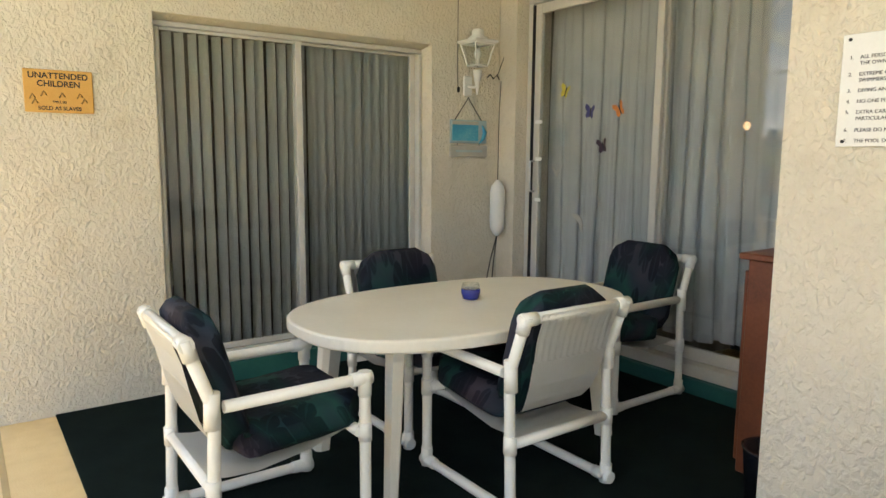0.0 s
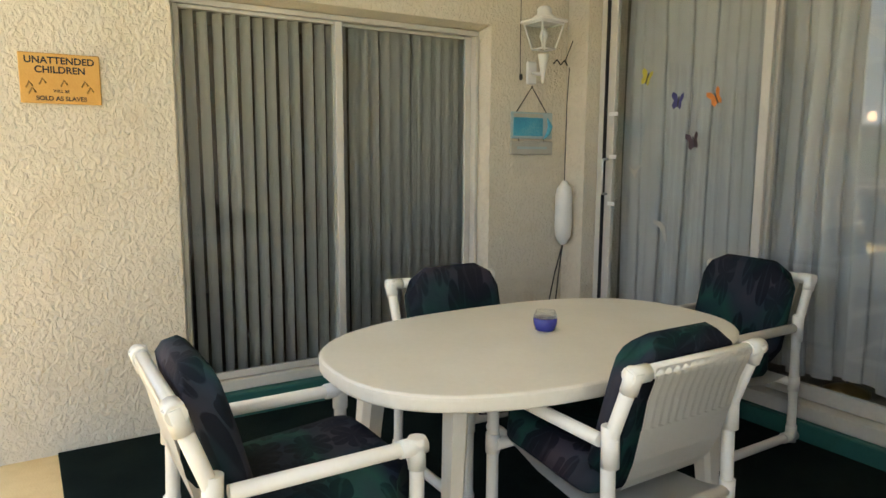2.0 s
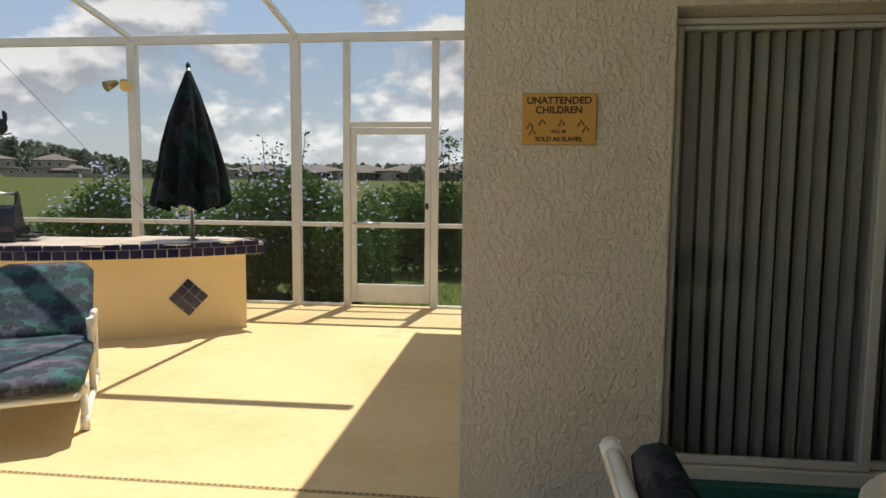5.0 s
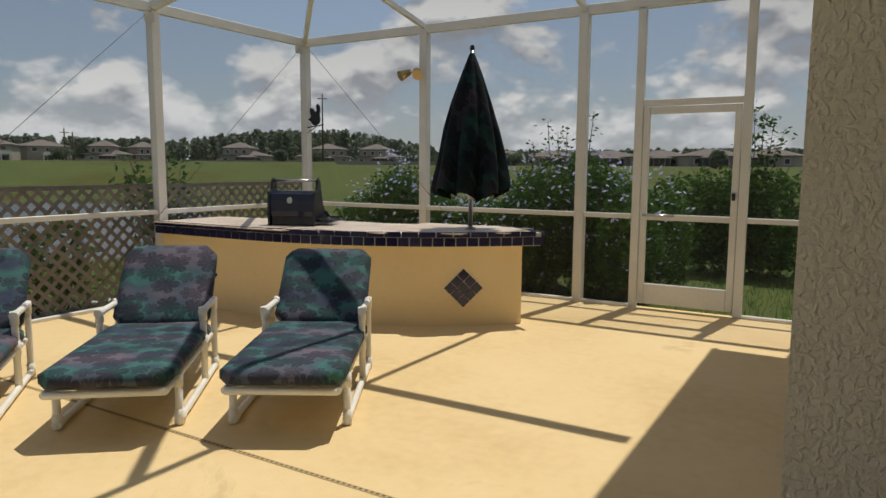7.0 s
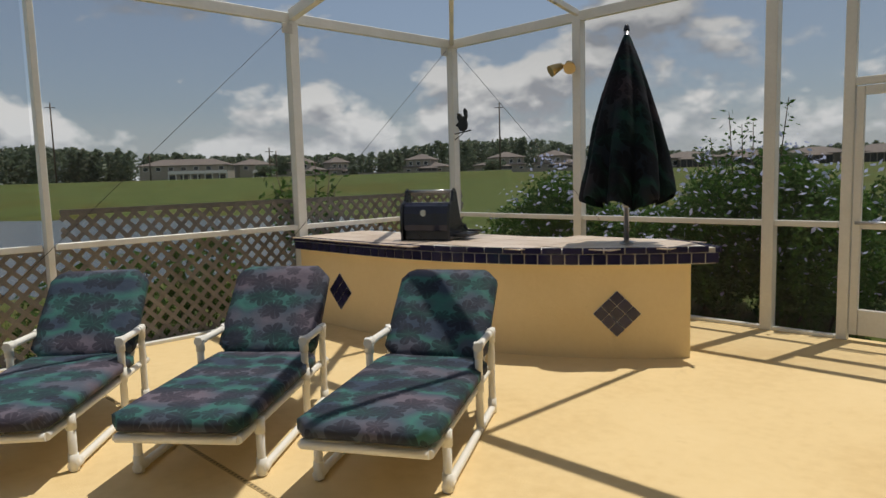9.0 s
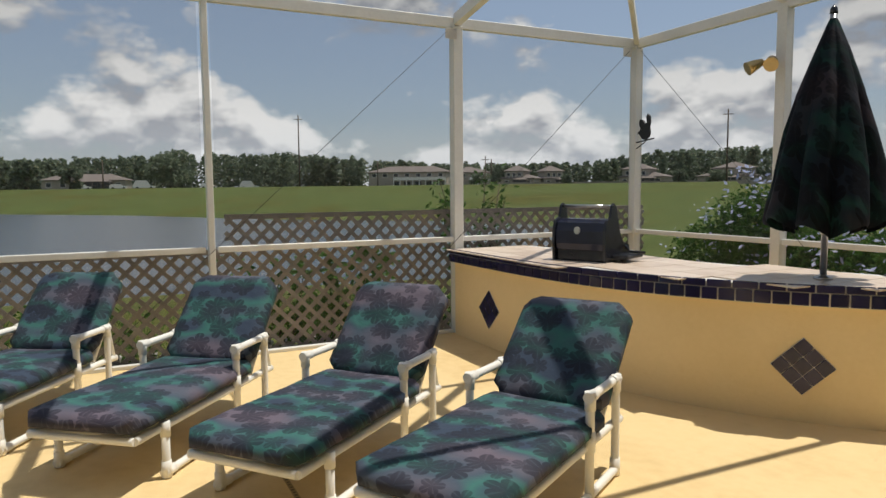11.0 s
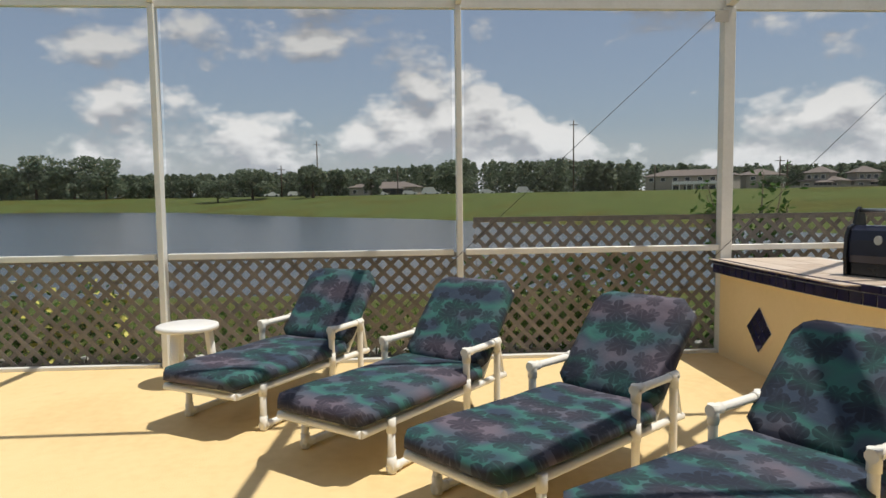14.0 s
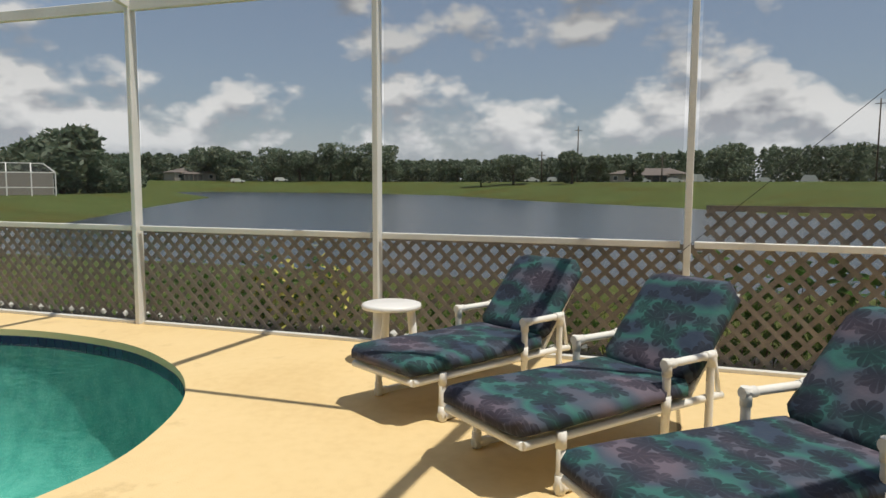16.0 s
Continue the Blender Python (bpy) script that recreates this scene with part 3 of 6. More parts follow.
def build_deck():
    bm = bmesh.new()
    x0, x1, y0, y1 = DECK
    outer = [bm.verts.new((x, y, 0)) for x, y in ((x0, y0), (x1, y0), (x1, y1), (x0, y1))]
    inner = [bm.verts.new((x, y, 0)) for x, y in RIM]
    edges = [bm.edges.new((outer[k], outer[(k + 1) % 4])) for k in range(4)]
    edges += [bm.edges.new((inner[k], inner[(k + 1) % len(inner)])) for k in range(len(inner))]
    bmesh.ops.triangle_fill(bm, use_beauty=True, edges=edges)
    for f in bm.faces:
        f.normal_update()
        if f.normal.z < 0:
            f.normal_flip()
    r = bmesh.ops.extrude_edge_only(bm, edges=[e for e in bm.edges if e.is_boundary])
    for v in r["geom"]:
        if isinstance(v, bmesh.types.BMVert):
            v.co.z = -0.06 if math.hypot(v.co.x + 3.2, v.co.y + 0.9) < 3.6 and v.co.x > -5.5 else -0.45
    deck = link("floor", bm, "deck")
    structure(deck, "cream-yellow painted concrete pool deck with worn stains", "deck")
    # pool basin
    b = bmesh.new()
    c = Vector((-3.2, -0.9, 0))
    rows = []
    for z, s in ((-0.05, 1.012), (-0.3, 1.012), (-0.9, 1.0), (-1.35, 0.9), (-1.45, 0.6), (-1.45, 0.02)):
        rows.append([b.verts.new((c.x + (x - c.x) * s, c.y + (y - c.y) * s, z)) for x, y in RIM])
    for p, q in zip(rows, rows[1:]):
        for k in range(len(RIM)):
            b.faces.new((p[k], p[(k + 1) % len(RIM)], q[(k + 1) % len(RIM)], q[k]))
    b.faces.new(rows[-1])
    basin = structure(link("pool_basin", b, "pool_wall", smooth=True), "pale green plastered basin of the swimming pool, caustic light mottled into its colour", "pool")
    # waterline tiles, each a thin plate round the rim
    tile = box(-0.048, 0.048, -0.004, 0.004, -0.048, 0.048, 0.002)
    me = bpy.data.meshes.new("waterline_tile")
    tile.to_mesh(me); tile.free()
    me.materials.append(M["navy_tile"])
    pts = [Vector((*p, 0)) for p in RIM]
    length = [0.0]
    for a, d in zip(pts, pts[1:] + pts[:1]):
        length.append(length[-1] + (d - a).length)
    count = int(length[-1] / 0.1)
    k = 0
    for i in range(count):
        s = (i + 0.5) * length[-1] / count
        while length[k + 1] < s:
            k += 1
        a, d = pts[k], pts[(k + 1) % len(pts)]
        q = a.lerp(d, (s - length[k]) / (length[k + 1] - length[k]))
        ang = math.degrees(math.atan2(d.y - a.y, d.x - a.x))
        o = new("tile", me)
        o.parent = basin
        o.matrix_basis = pose(q.x, q.y, -0.11, 0, 0, ang)
    w = bmesh.new()
    w.faces.new([w.verts.new((x, y, -0.13)) for x, y in RIM[::-1]])
    water = link("pool_water", w, pool_water_material())
    water.visible_shadow = False
    structure(water, "clear turquoise pool water with small ripples", "pool water")


def pool_water_material():
    m = bpy.data.materials.new("pool_water")
    m.use_nodes = True
    nt = m.node_tree
    nt.nodes.clear()
    N, L = nt.nodes.new, nt.links.new
    co = N("ShaderNodeTexCoord")
    n = N("ShaderNodeTexNoise"); n.inputs["Scale"].default_value = 7.5; n.inputs["Detail"].default_value = 4; n.inputs["Distortion"].default_value = 2.2
    L(co.outputs["Object"], n.inputs["Vector"])
    bp = N("ShaderNodeBump"); bp.inputs["Strength"].default_value = 1.0; bp.inputs["Distance"].default_value = 0.06
    L(n.outputs["Fac"], bp.inputs["Height"])
    fr = N("ShaderNodeFresnel"); fr.inputs[0].default_value = 1.33
    t = N("ShaderNodeBsdfTransparent"); t.inputs["Color"].default_value = (0.60, 0.90, 0.84, 1)
    g = N("ShaderNodeBsdfGlossy"); g.inputs["Roughness"].default_value = 0.03; L(bp.outputs[0], g.inputs["Normal"])
    mx = N("ShaderNodeMixShader"); L(fr.outputs[0], mx.inputs[0]); L(t.outputs[0], mx.inputs[1]); L(g.outputs[0], mx.inputs[2])
    out = N("ShaderNodeOutputMaterial"); L(mx.outputs[0], out.inputs[0])
    return m


build_deck()
structure(link("carpet", box(0.70, 3.84, -3.0, 4.30, 0.002, 0.012, 0.003), "carpet"), "black-green outdoor carpet on the covered patio", "carpet")



def build_joint():
    j = tagged(new("deck_drain"), "narrow slotted drain strip set in the deck", "drain", kind="structure")
    part("strip", box(-5.6, 0.42, 4.286, 4.312, 0.0005, 0.0025), "drain", j)
    part("strip", box(0.424, 0.450, -3.0, 4.30, 0.0005, 0.0025), "drain", j)
    verts, faces = [], []
    for k in range(190):
        x = -5.55 + 0.0315 * k
        n = len(verts)
        verts += [(x, 4.291, 0.0032), (x + 0.016, 4.291, 0.0032), (x + 0.016, 4.307, 0.0032), (x, 4.307, 0.0032)]
        faces.append((n, n + 1, n + 2, n + 3))
    tagged(from_arrays("slots", verts, faces, "dirt", j), kind="stuff")


M["drain"] = material("drain_strip", [(0.42, 0.30, 0.13), (0.52, 0.38, 0.18)], 0.7, 8)
M["dirt"] = material("dirt", [(0.14, 0.10, 0.05), (0.24, 0.17, 0.09)], 0.95, 12)
build_joint()

# ---------------------------------------------------------------- house
WY, WX, DX, PX, PY = 4.305, 0.42, 3.85, 2.46, 1.46
TOP = 3.45


def wall(name, x0, x1, y0, y1, z0, z1, mat="stucco", label="rough cream stucco wall", cat="wall"):
    return structure(link(name, box(x0, x1, y0, y1, z0, z1), mat), label, cat)


W0, W1, WZ0, WZ1 = 1.28, 3.06, 0.13, 2.10
wall("wall_west", WX, W0, WY, WY + 0.20, 0, TOP)
wall("wall_side", WX, WX + 0.2, WY + 0.203, 8.95, 0, TOP)
wall("wall_corner", W1 + 0.035, 3.70, WY, WY + 0.2, 0, TOP)
wall("wall_over_window", W0, W1 + 0.035, WY, WY + 0.2, WZ1 + 0.03, TOP)
wall("wall_door_jamb", 3.703, 4.04, 4.12, WY + 0.2, 0, TOP)
wall("wall_over_door", 3.75, 4.0, 1.86, 4.117, 2.50, TOP)
wall("wall_door_end", 3.703, 4.0, PY, 1.857, 0, TOP)
wall("wall_return", PX + 0.2, 3.70, PY - 0.2, PY, 0, TOP)
wall("wall_pier", PX, PX + 0.197, -3.2, PY, 0, TOP)
# splayed plaster reveal beside and above the window
bm = bmesh.new()
for quad in (((W1 + 0.035, WY, WZ0), (W1 + 0.035, WY, WZ1 + 0.03), (W1, WY + 0.1, WZ1), (W1, WY + 0.1, WZ0)),
             ((W0, WY, WZ1 + 0.03), (W1 + 0.035, WY, WZ1 + 0.03), (W1, WY + 0.1, WZ1), (W0, WY + 0.1, WZ1))):
    vs = [bm.verts.new(p) for p in quad]
    f = bm.faces.new(vs)
    back = [bm.verts.new(Vector(p) + Vector((0.0, 0.09, 0.0))) for p in quad]
    bm.faces.new(back[::-1])
    for k in range(4):
        bm.faces.new((vs[k], back[k], back[(k + 1) % 4], vs[(k + 1) % 4]))
bmesh.ops.recalc_face_normals(bm, faces=bm.faces[:])
structure(link("trim_reveal", bm, "stucco"), "splayed cream plaster window reveal", "reveal")
structure(link("trim_window_curb", box(W0, W1 + 0.035, WY + 0.01, WY + 0.2, 0, WZ0, 0.006), "teal"), "teal painted curb under the window", "curb")
structure(link("trim_door_curb", box(DX - 0.10, 4.0, 1.86, 4.117, 0, 0.10, 0.006), "teal"), "teal painted step under the sliding door", "curb")
structure(link("ceiling", box(-0.05, 5.6, -3.4, WY + 0.1, TOP, TOP + 0.06), "white"), "plain pale patio ceiling", "ceiling")
structure(link("roof", box(-0.06, 8.0, -8.0, 8.9, TOP + 0.063, TOP + 0.30), "house_roof"), "low house roof over the patio", "roof")
structure(link("fascia", box(-0.10, -0.063, -8.0, 8.9, TOP - 0.02, TOP + 0.2), "alu"), "white gutter along the roof edge", "gutter")
wall("wall_patio_south", PX, 6.0, -3.4, -3.203, 0, TOP)


def room(name, x0, x1, y0, y1):
    bm = box(x0, x1, y0, y1, 0.0, 2.6)
    bmesh.ops.reverse_faces(bm, faces=bm.faces[:])
    return bm


# rooms behind the glass: shells with an open face, indoor shade in their colour
def room_shell(name, x0, x1, y0, y1, open_side):
    t = 0.08
    sides = {"w": (x0 - t, x0, y0, y1), "e": (x1, x1 + t, y0, y1), "s": (x0, x1, y0 - t, y0), "n": (x0, x1, y1, y1 + t)}
    for k, (a, b, c, d) in sides.items():
        if k != open_side:
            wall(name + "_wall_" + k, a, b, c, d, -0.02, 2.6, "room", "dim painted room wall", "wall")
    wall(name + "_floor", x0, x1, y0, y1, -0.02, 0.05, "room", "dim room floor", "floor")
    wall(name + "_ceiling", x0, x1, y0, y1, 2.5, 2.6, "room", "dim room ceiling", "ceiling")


room_shell("bedroom", 0.66, 3.68, WY + 0.3, 7.4, "s")
room_shell("living_room", 4.05, 7.4, 0.2, 4.25, "w")


def sliding_window():
    w = tagged(new("window_1"), "two-panel aluminium sliding window with vertical blinds", "window", kind="structure")
    y0, y1 = WY + 0.075, WY + 0.15
    fr = box(W0, W1, y0, y1, WZ1 - 0.028, WZ1, 0.004)
    box(W0, W1, y0 - 0.01, y1, WZ0, WZ0 + 0.06, 0.004, fr)
    box(W0, W0 + 0.026, y0, y1, WZ0 + 0.06, WZ1 - 0.028, 0.004, fr)
    box(W1 - 0.026, W1, y0, y1, WZ0 + 0.06, WZ1 - 0.028, 0.004, fr)
    part("window_frame", fr, "frame", w)
    m = 2.15
    for a, b, yy in ((W0 + 0.028, m + 0.022, y0 + 0.012), (m - 0.022, W1 - 0.028, y0 + 0.042)):
        s = bmesh.new()
        for q in ((a, a + 0.022, WZ0 + 0.065, WZ1 - 0.03), (b - 0.042, b, WZ0 + 0.065, WZ1 - 0.03), (a + 0.024, b - 0.044, WZ0 + 0.065, WZ0 + 0.10), (a + 0.024, b - 0.044, WZ1 - 0.048, WZ1 - 0.03)):
            box(q[0], q[1], yy, yy + 0.026, q[2], q[3], 0.003, s)
        sash = part("sash", s, "frame", w)
        g = part("pane", box(a + 0.018, b - 0.036, yy + 0.010, yy + 0.016, WZ0 + 0.09, WZ1 - 0.04), "glass", sash)
        g.visible_shadow = False


sliding_window()


def vertical_blinds():
    th = tagged(new("vertical_blinds"), "grey-white vertical blinds hanging half open behind the window", "blinds")
    part("headrail", box(W0 + 0.01, W1 - 0.02, WY + 0.156, WY + 0.196, 2.065, 2.10, 0.004), "blind", th)
    rng = random.Random(5)
    n = 26
    for i in range(n):
        x = W0 + 0.05 + (W1 - W0 - 0.1) * i / (n - 1)
        s = bmesh.new()
        rows = []
        for z in (0.17, 2.06):
            rows.append([s.verts.new((u * 0.068, 0.005 * (1 - (2 * u) ** 2), z)) for u in (-0.5, -0.25, 0, 0.25, 0.5)])
        for k in range(4):
            s.faces.new((rows[0][k], rows[0][k + 1], rows[1][k + 1], rows[1][k]))
        bmesh.ops.solidify(s, geom=s.faces[:], thickness=0.0015)
        o = part("slat", s, "blind", th, smooth=True)
        turn = -57 + rng.uniform(-3.5, 3.5)
        o.matrix_basis = pose(x, WY + 0.176, 0, rng.uniform(-0.3, 0.3), 0, turn)


vertical_blinds()


def sliding_door():
    d = tagged(new("door_1"), "wide aluminium sliding glass door on a low step", "door", kind="structure")
    x0, x1, a, b, z0, z1 = DX - 0.04, DX + 0.08, 1.86, 4.117, 0.10, 2.50
    f = box(x0 - 0.02, x1, a, b, z0, z0 + 0.07, 0.004)
    box(x0, x1, a, b, z1 - 0.05, z1, 0.004, f)
    box(x0, x1, b - 0.05, b, z0 + 0.07, z1 - 0.05, 0.004, f)
    box(x0, x1, a, a + 0.05, z0 + 0.07, z1 - 0.05, 0.004, f)
    part("door_frame", f, "frame", d)
    for p, q, xx in ((2.96, b - 0.055, x0 + 0.02), (a + 0.055, 3.01, x0 + 0.06)):
        s = bmesh.new()
        for r in ((p, p + 0.05, z0 + 0.075, z1 - 0.055), (q - 0.06, q, z0 + 0.075, z1 - 0.055), (p + 0.052, q - 0.062, z0 + 0.075, z0 + 0.15), (p + 0.052, q - 0.062, z1 - 0.12, z1 - 0.055)):
            box(xx, xx + 0.03, r[0], r[1], r[2], r[3], 0.003, s)
        leaf = part("door_panel", s, "frame", d)
        g = part("pane", box(xx + 0.012, xx + 0.018, p + 0.045, q - 0.05, z0 + 0.14, z1 - 0.11), "glass", leaf)
        g.visible_shadow = False
    part("gasket", box(x0 - 0.004, x0 + 0.03, b - 0.0545, b - 0.0505, z0 + 0.08, z1 - 0.06), "iron", d, "dark rubber gasket")
    hb = sweep(rounded_path([(x0 + 0.015, 4.035, 1.12), (x0 - 0.03, 4.035, 1.12), (x0 - 0.03, 4.035, 1.34), (x0 + 0.015, 4.035, 1.34)], 0.02), 0.008, 8)
    part("door_handle", hb, "steel", d, "pull handle of grey metal")
    for z, w in ((1.62, 0.075), (1.355, 0.06), (1.06, 0.06)):
        part("latch_sticker", box(x0 + 0.009, x0 + 0.012, 3.96, 3.96 + w, z - 0.012, z + 0.012), "white", d, "small white safety sticker")


sliding_door()


def curtains():
    th = tagged(new("sheer_curtain"), "white sheer curtain hanging in folds behind the glass door", "curtain")
    s = bmesh.new()
    rows = []
    ys = np.linspace(1.80, 4.06, 560)
    for z in (0.27, 0.7, 1.3, 1.9, 2.44):
        k = 0.55 + 0.45 * (2.44 - z) / 2.17
        row = []
        for y in ys:
            # pleats that lap over themselves, wider and narrower along the rod
            p = y * 44 + 2.2 * math.sin(y * 4.3) + 0.25 * math.sin(z * 1.7 + y * 3)
            wide = 0.8 + 0.35 * math.sin(y * 7.1 + 1)
            row.append(s.verts.new((DX + 0.15 + k * wide * 0.030 * math.cos(p), y + k * wide * 0.026 * math.sin(2 * p + 0.5) + 0.012 * math.sin(z * 2 + y * 9), z + (0.02 * math.sin(y * 13) if z < 0.3 else 0))))
        rows.append(row)
    for p, q in zip(rows, rows[1:]):
        for k in range(len(ys) - 1):
            s.faces.new((p[k], p[k + 1], q[k + 1], q[k]))
    part("cloth", s, sheer_material(), th, smooth=True)
    part("rod", sweep([(DX + 0.145, 1.80, 2.46), (DX + 0.145, 4.10, 2.46)], 0.012, 8), "white", th)


def sheer_material():
    m = bpy.data.materials.new("sheer_voile")
    m.use_nodes = True
    nt = m.node_tree
    N, L = nt.nodes.new, nt.links.new
    b = nt.nodes["Principled BSDF"]
    b.inputs["Base Color"].default_value = (0.82, 0.82, 0.81, 1)
    b.inputs["Roughness"].default_value = 0.9
    co = N("ShaderNodeTexCoord")
    n = N("ShaderNodeTexNoise"); n.inputs["Scale"].default_value = 5; L(co.outputs["Object"], n.inputs["Vector"])
    mr = N("ShaderNodeMapRange"); mr.inputs[3].default_value, mr.inputs[4].default_value = 0.46, 0.62; L(n.outputs["Fac"], mr.inputs[0])
    L(mr.outputs[0], b.inputs["Alpha"])
    return m


curtains()


# ---------------------------------------------------------------- pool cage of white aluminium
CX, CY, EAVE, RAIL = -5.71, 8.96, 3.02, 0.935


def roof_z(x, y):
    return EAVE + 0.20 * min(max(0.0, x - CX), max(0.0, CY - y), 3.8)


def bar(a, b, w, h, mat="alu"):
    """A rectangular bar from a to b, w wide across, h high."""
    a, b = Vector(a), Vector(b)
    d = b - a
    bm = box(-w / 2, w / 2, -h / 2, h / 2, 0, d.length, min(w, h) * 0.08)
    up = Vector((0, 0, 1)) if abs(d.normalized().z) < 0.9 else Vector((1, 0, 0))
    z = d.normalized()
    x = up.cross(z).normalized()
    y = z.cross(x)
    m = Matrix((x, y, z)).transposed().to_4x4()
    m.translation = a
    bmesh.ops.transform(bm, matrix=m, verts=bm.verts[:])
    return bm


def build_cage():
    cage = tagged(new("pool_enclosure"), "white aluminium screen enclosure round the pool deck", "screen enclosure", kind="structure")
    west = [(-5.5, 0.05), (-3.1, 0.05), (-0.65, 0.05), (1.86, 0.05), (4.35, 0.05), (6.68, 0.10)]
    for y, w in west:
        part("post", box(CX - 0.05, CX + 0.05, y - w / 2 if w < 0.09 else y - 0.05, y + w / 2 if w < 0.09 else y + 0.05, 0.0, EAVE - 0.03, 0.005), "alu", cage)
    part("post", box(CX - 0.05, CX + 0.05, CY - 0.05, CY + 0.05, 0.0, EAVE - 0.03, 0.005), "alu", cage)
    north = [-3.85, -1.90]
    for x in north:
        part("post", box(x - 0.05, x + 0.05, CY - 0.05, CY + 0.05, 0, EAVE - 0.03, 0.005), "alu", cage)
    part("post", box(0.37, 0.418, CY - 0.045, CY - 0.012, 0, EAVE - 0.03, 0.004), "alu", cage)
    # rails between the posts
    ys = [y for y, _ in west] + [CY]
    for a, b in zip(ys, ys[1:]):
        part("rail", box(CX - 0.02, CX + 0.03, a + 0.052, b - 0.052, RAIL - 0.025, RAIL + 0.025, 0.004), "alu", cage)
        part("sill", box(CX - 0.03, CX + 0.03, a + 0.052, b - 0.052, 0.0, 0.03, 0.003), "alu", cage)
    xs = [CX, -3.85, -1.90, -1.31]
    for a, b in zip(xs, xs[1:]):
        part("rail", box(a + 0.052, b - 0.052, CY - 0.025, CY + 0.025, RAIL - 0.025, RAIL + 0.025, 0.004), "alu", cage)
        part("sill", box(a + 0.052, b - 0.052, CY - 0.03, CY + 0.03, 0.0, 0.03, 0.003), "alu", cage)
    part("rail", box(-0.268, 0.37, CY - 0.025, CY + 0.025, RAIL - 0.025, RAIL + 0.025, 0.004), "alu", cage)
    part("sill", box(-0.268, 0.37, CY - 0.03, CY + 0.03, 0.0, 0.03, 0.003), "alu", cage)
    # gate posts and header
    for x in (-1.31, -0.31):
        part("post", box(x - 0.04, x + 0.04, CY - 0.03, CY + 0.03, 0, EAVE - 0.03, 0.004), "alu", cage)
    part("header", box(-1.268, -0.352, CY - 0.03, CY + 0.03, 2.03, 2.09, 0.004), "alu", cage)
    # eave beams
    part("beam", bar((CX, -5.6, EAVE), (CX, CY + 0.05, EAVE), 0.06, 0.10), "alu", cage)
    part("beam", bar((CX + 0.03, CY, EAVE), (0.40, CY, EAVE), 0.06, 0.10), "alu", cage)
    # rafters across, purlins along
    for y, w in west:
        x1 = CX + 3.8 if CY - y > 3.8 else CX + (CY - y)
        z1 = roof_z(x1, y)
        part("rafter", bar((CX + 0.02, y, EAVE + 0.03), (x1, y, z1), 0.05 if w < 0.09 else 0.075, 0.11), "alu", cage)
        part("rafter", bar((x1, y, z1), (-0.16, y, z1 - 0.05), 0.05 if w < 0.09 else 0.075, 0.11), "alu", cage)
    for x in (-3.85, -1.90):
        y1 = CY - min(3.8, x - CX)
        z1 = roof_z(x, y1)
        part("purlin", bar((x, CY - 0.02, EAVE + 0.03), (x, y1, z1), 0.05, 0.06), "alu", cage)
        part("purlin", bar((x, y1, z1), (x, -5.5, z1), 0.05, 0.06), "alu", cage)
    part("hip", bar((CX + 0.02, CY - 0.02, EAVE + 0.03), (CX + 3.8, CY - 3.8, EAVE + 0.76), 0.05, 0.10), "alu", cage)
    # screen cloth in the bays
    def screen(a, b, c, d):
        own = bmesh.new()
        own.faces.new([own.verts.new(p) for p in (a, b, c, d)])
        part("screen", own, "screen", cage, "fine charcoal insect screen")
    for a, b in zip(ys, ys[1:]):
        for z0, z1 in ((0.03, RAIL - 0.026), (RAIL + 0.026, EAVE - 0.05)):
            screen((CX - 0.03, a + 0.05, z0), (CX - 0.03, b - 0.05, z0), (CX - 0.03, b - 0.05, z1), (CX - 0.03, a + 0.05, z1))
    for a, b in zip([CX, -3.85, -1.90, -1.31, -0.31], [-3.85, -1.90, -1.31, -0.31, 0.42]):
        for z0, z1 in ((0.05, RAIL - 0.026), (RAIL + 0.026, EAVE - 0.05)):
            screen((a + 0.04, CY + 0.026, z0), (b - 0.04, CY + 0.026, z0), (b - 0.04, CY + 0.026, z1), (a + 0.04, CY + 0.026, z1))
    # gusset plates under the beams
    for y in (6.68, CY - 0.1):
        part("gusset", box(CX + 0.051, CX + 0.057, y - 0.14, y - 0.02, EAVE - 0.16, EAVE - 0.06, 0.002), "frame", cage)
    # brace cables
    for a, b in (((CX + 0.06, 6.55, EAVE - 0.1), (CX + 0.06, 3.4, 0.06)), ((CX + 0.06, 8.8, EAVE - 0.1), (CX + 0.06, 5.7, 0.06)), ((-5.58, CY - 0.06, EAVE - 0.1), (-2.7, CY - 0.06, 0.06))):
        part("brace_cable", sweep([a, b], 0.0025, 6), "iron", cage, "thin dark brace cable")



def screen_material():
    m = bpy.data.materials.new("insect_screen")
    m.use_nodes = True
    b = m.node_tree.nodes["Principled BSDF"]
    b.inputs["Base Color"].default_value = (0.13, 0.13, 0.13, 1)
    b.inputs["Roughness"].default_value = 0.8
    b.inputs["Specular IOR Level"].default_value = 0.1
    b.inputs["Alpha"].default_value = 0.17
    return m


M["screen"] = screen_material()
build_cage()


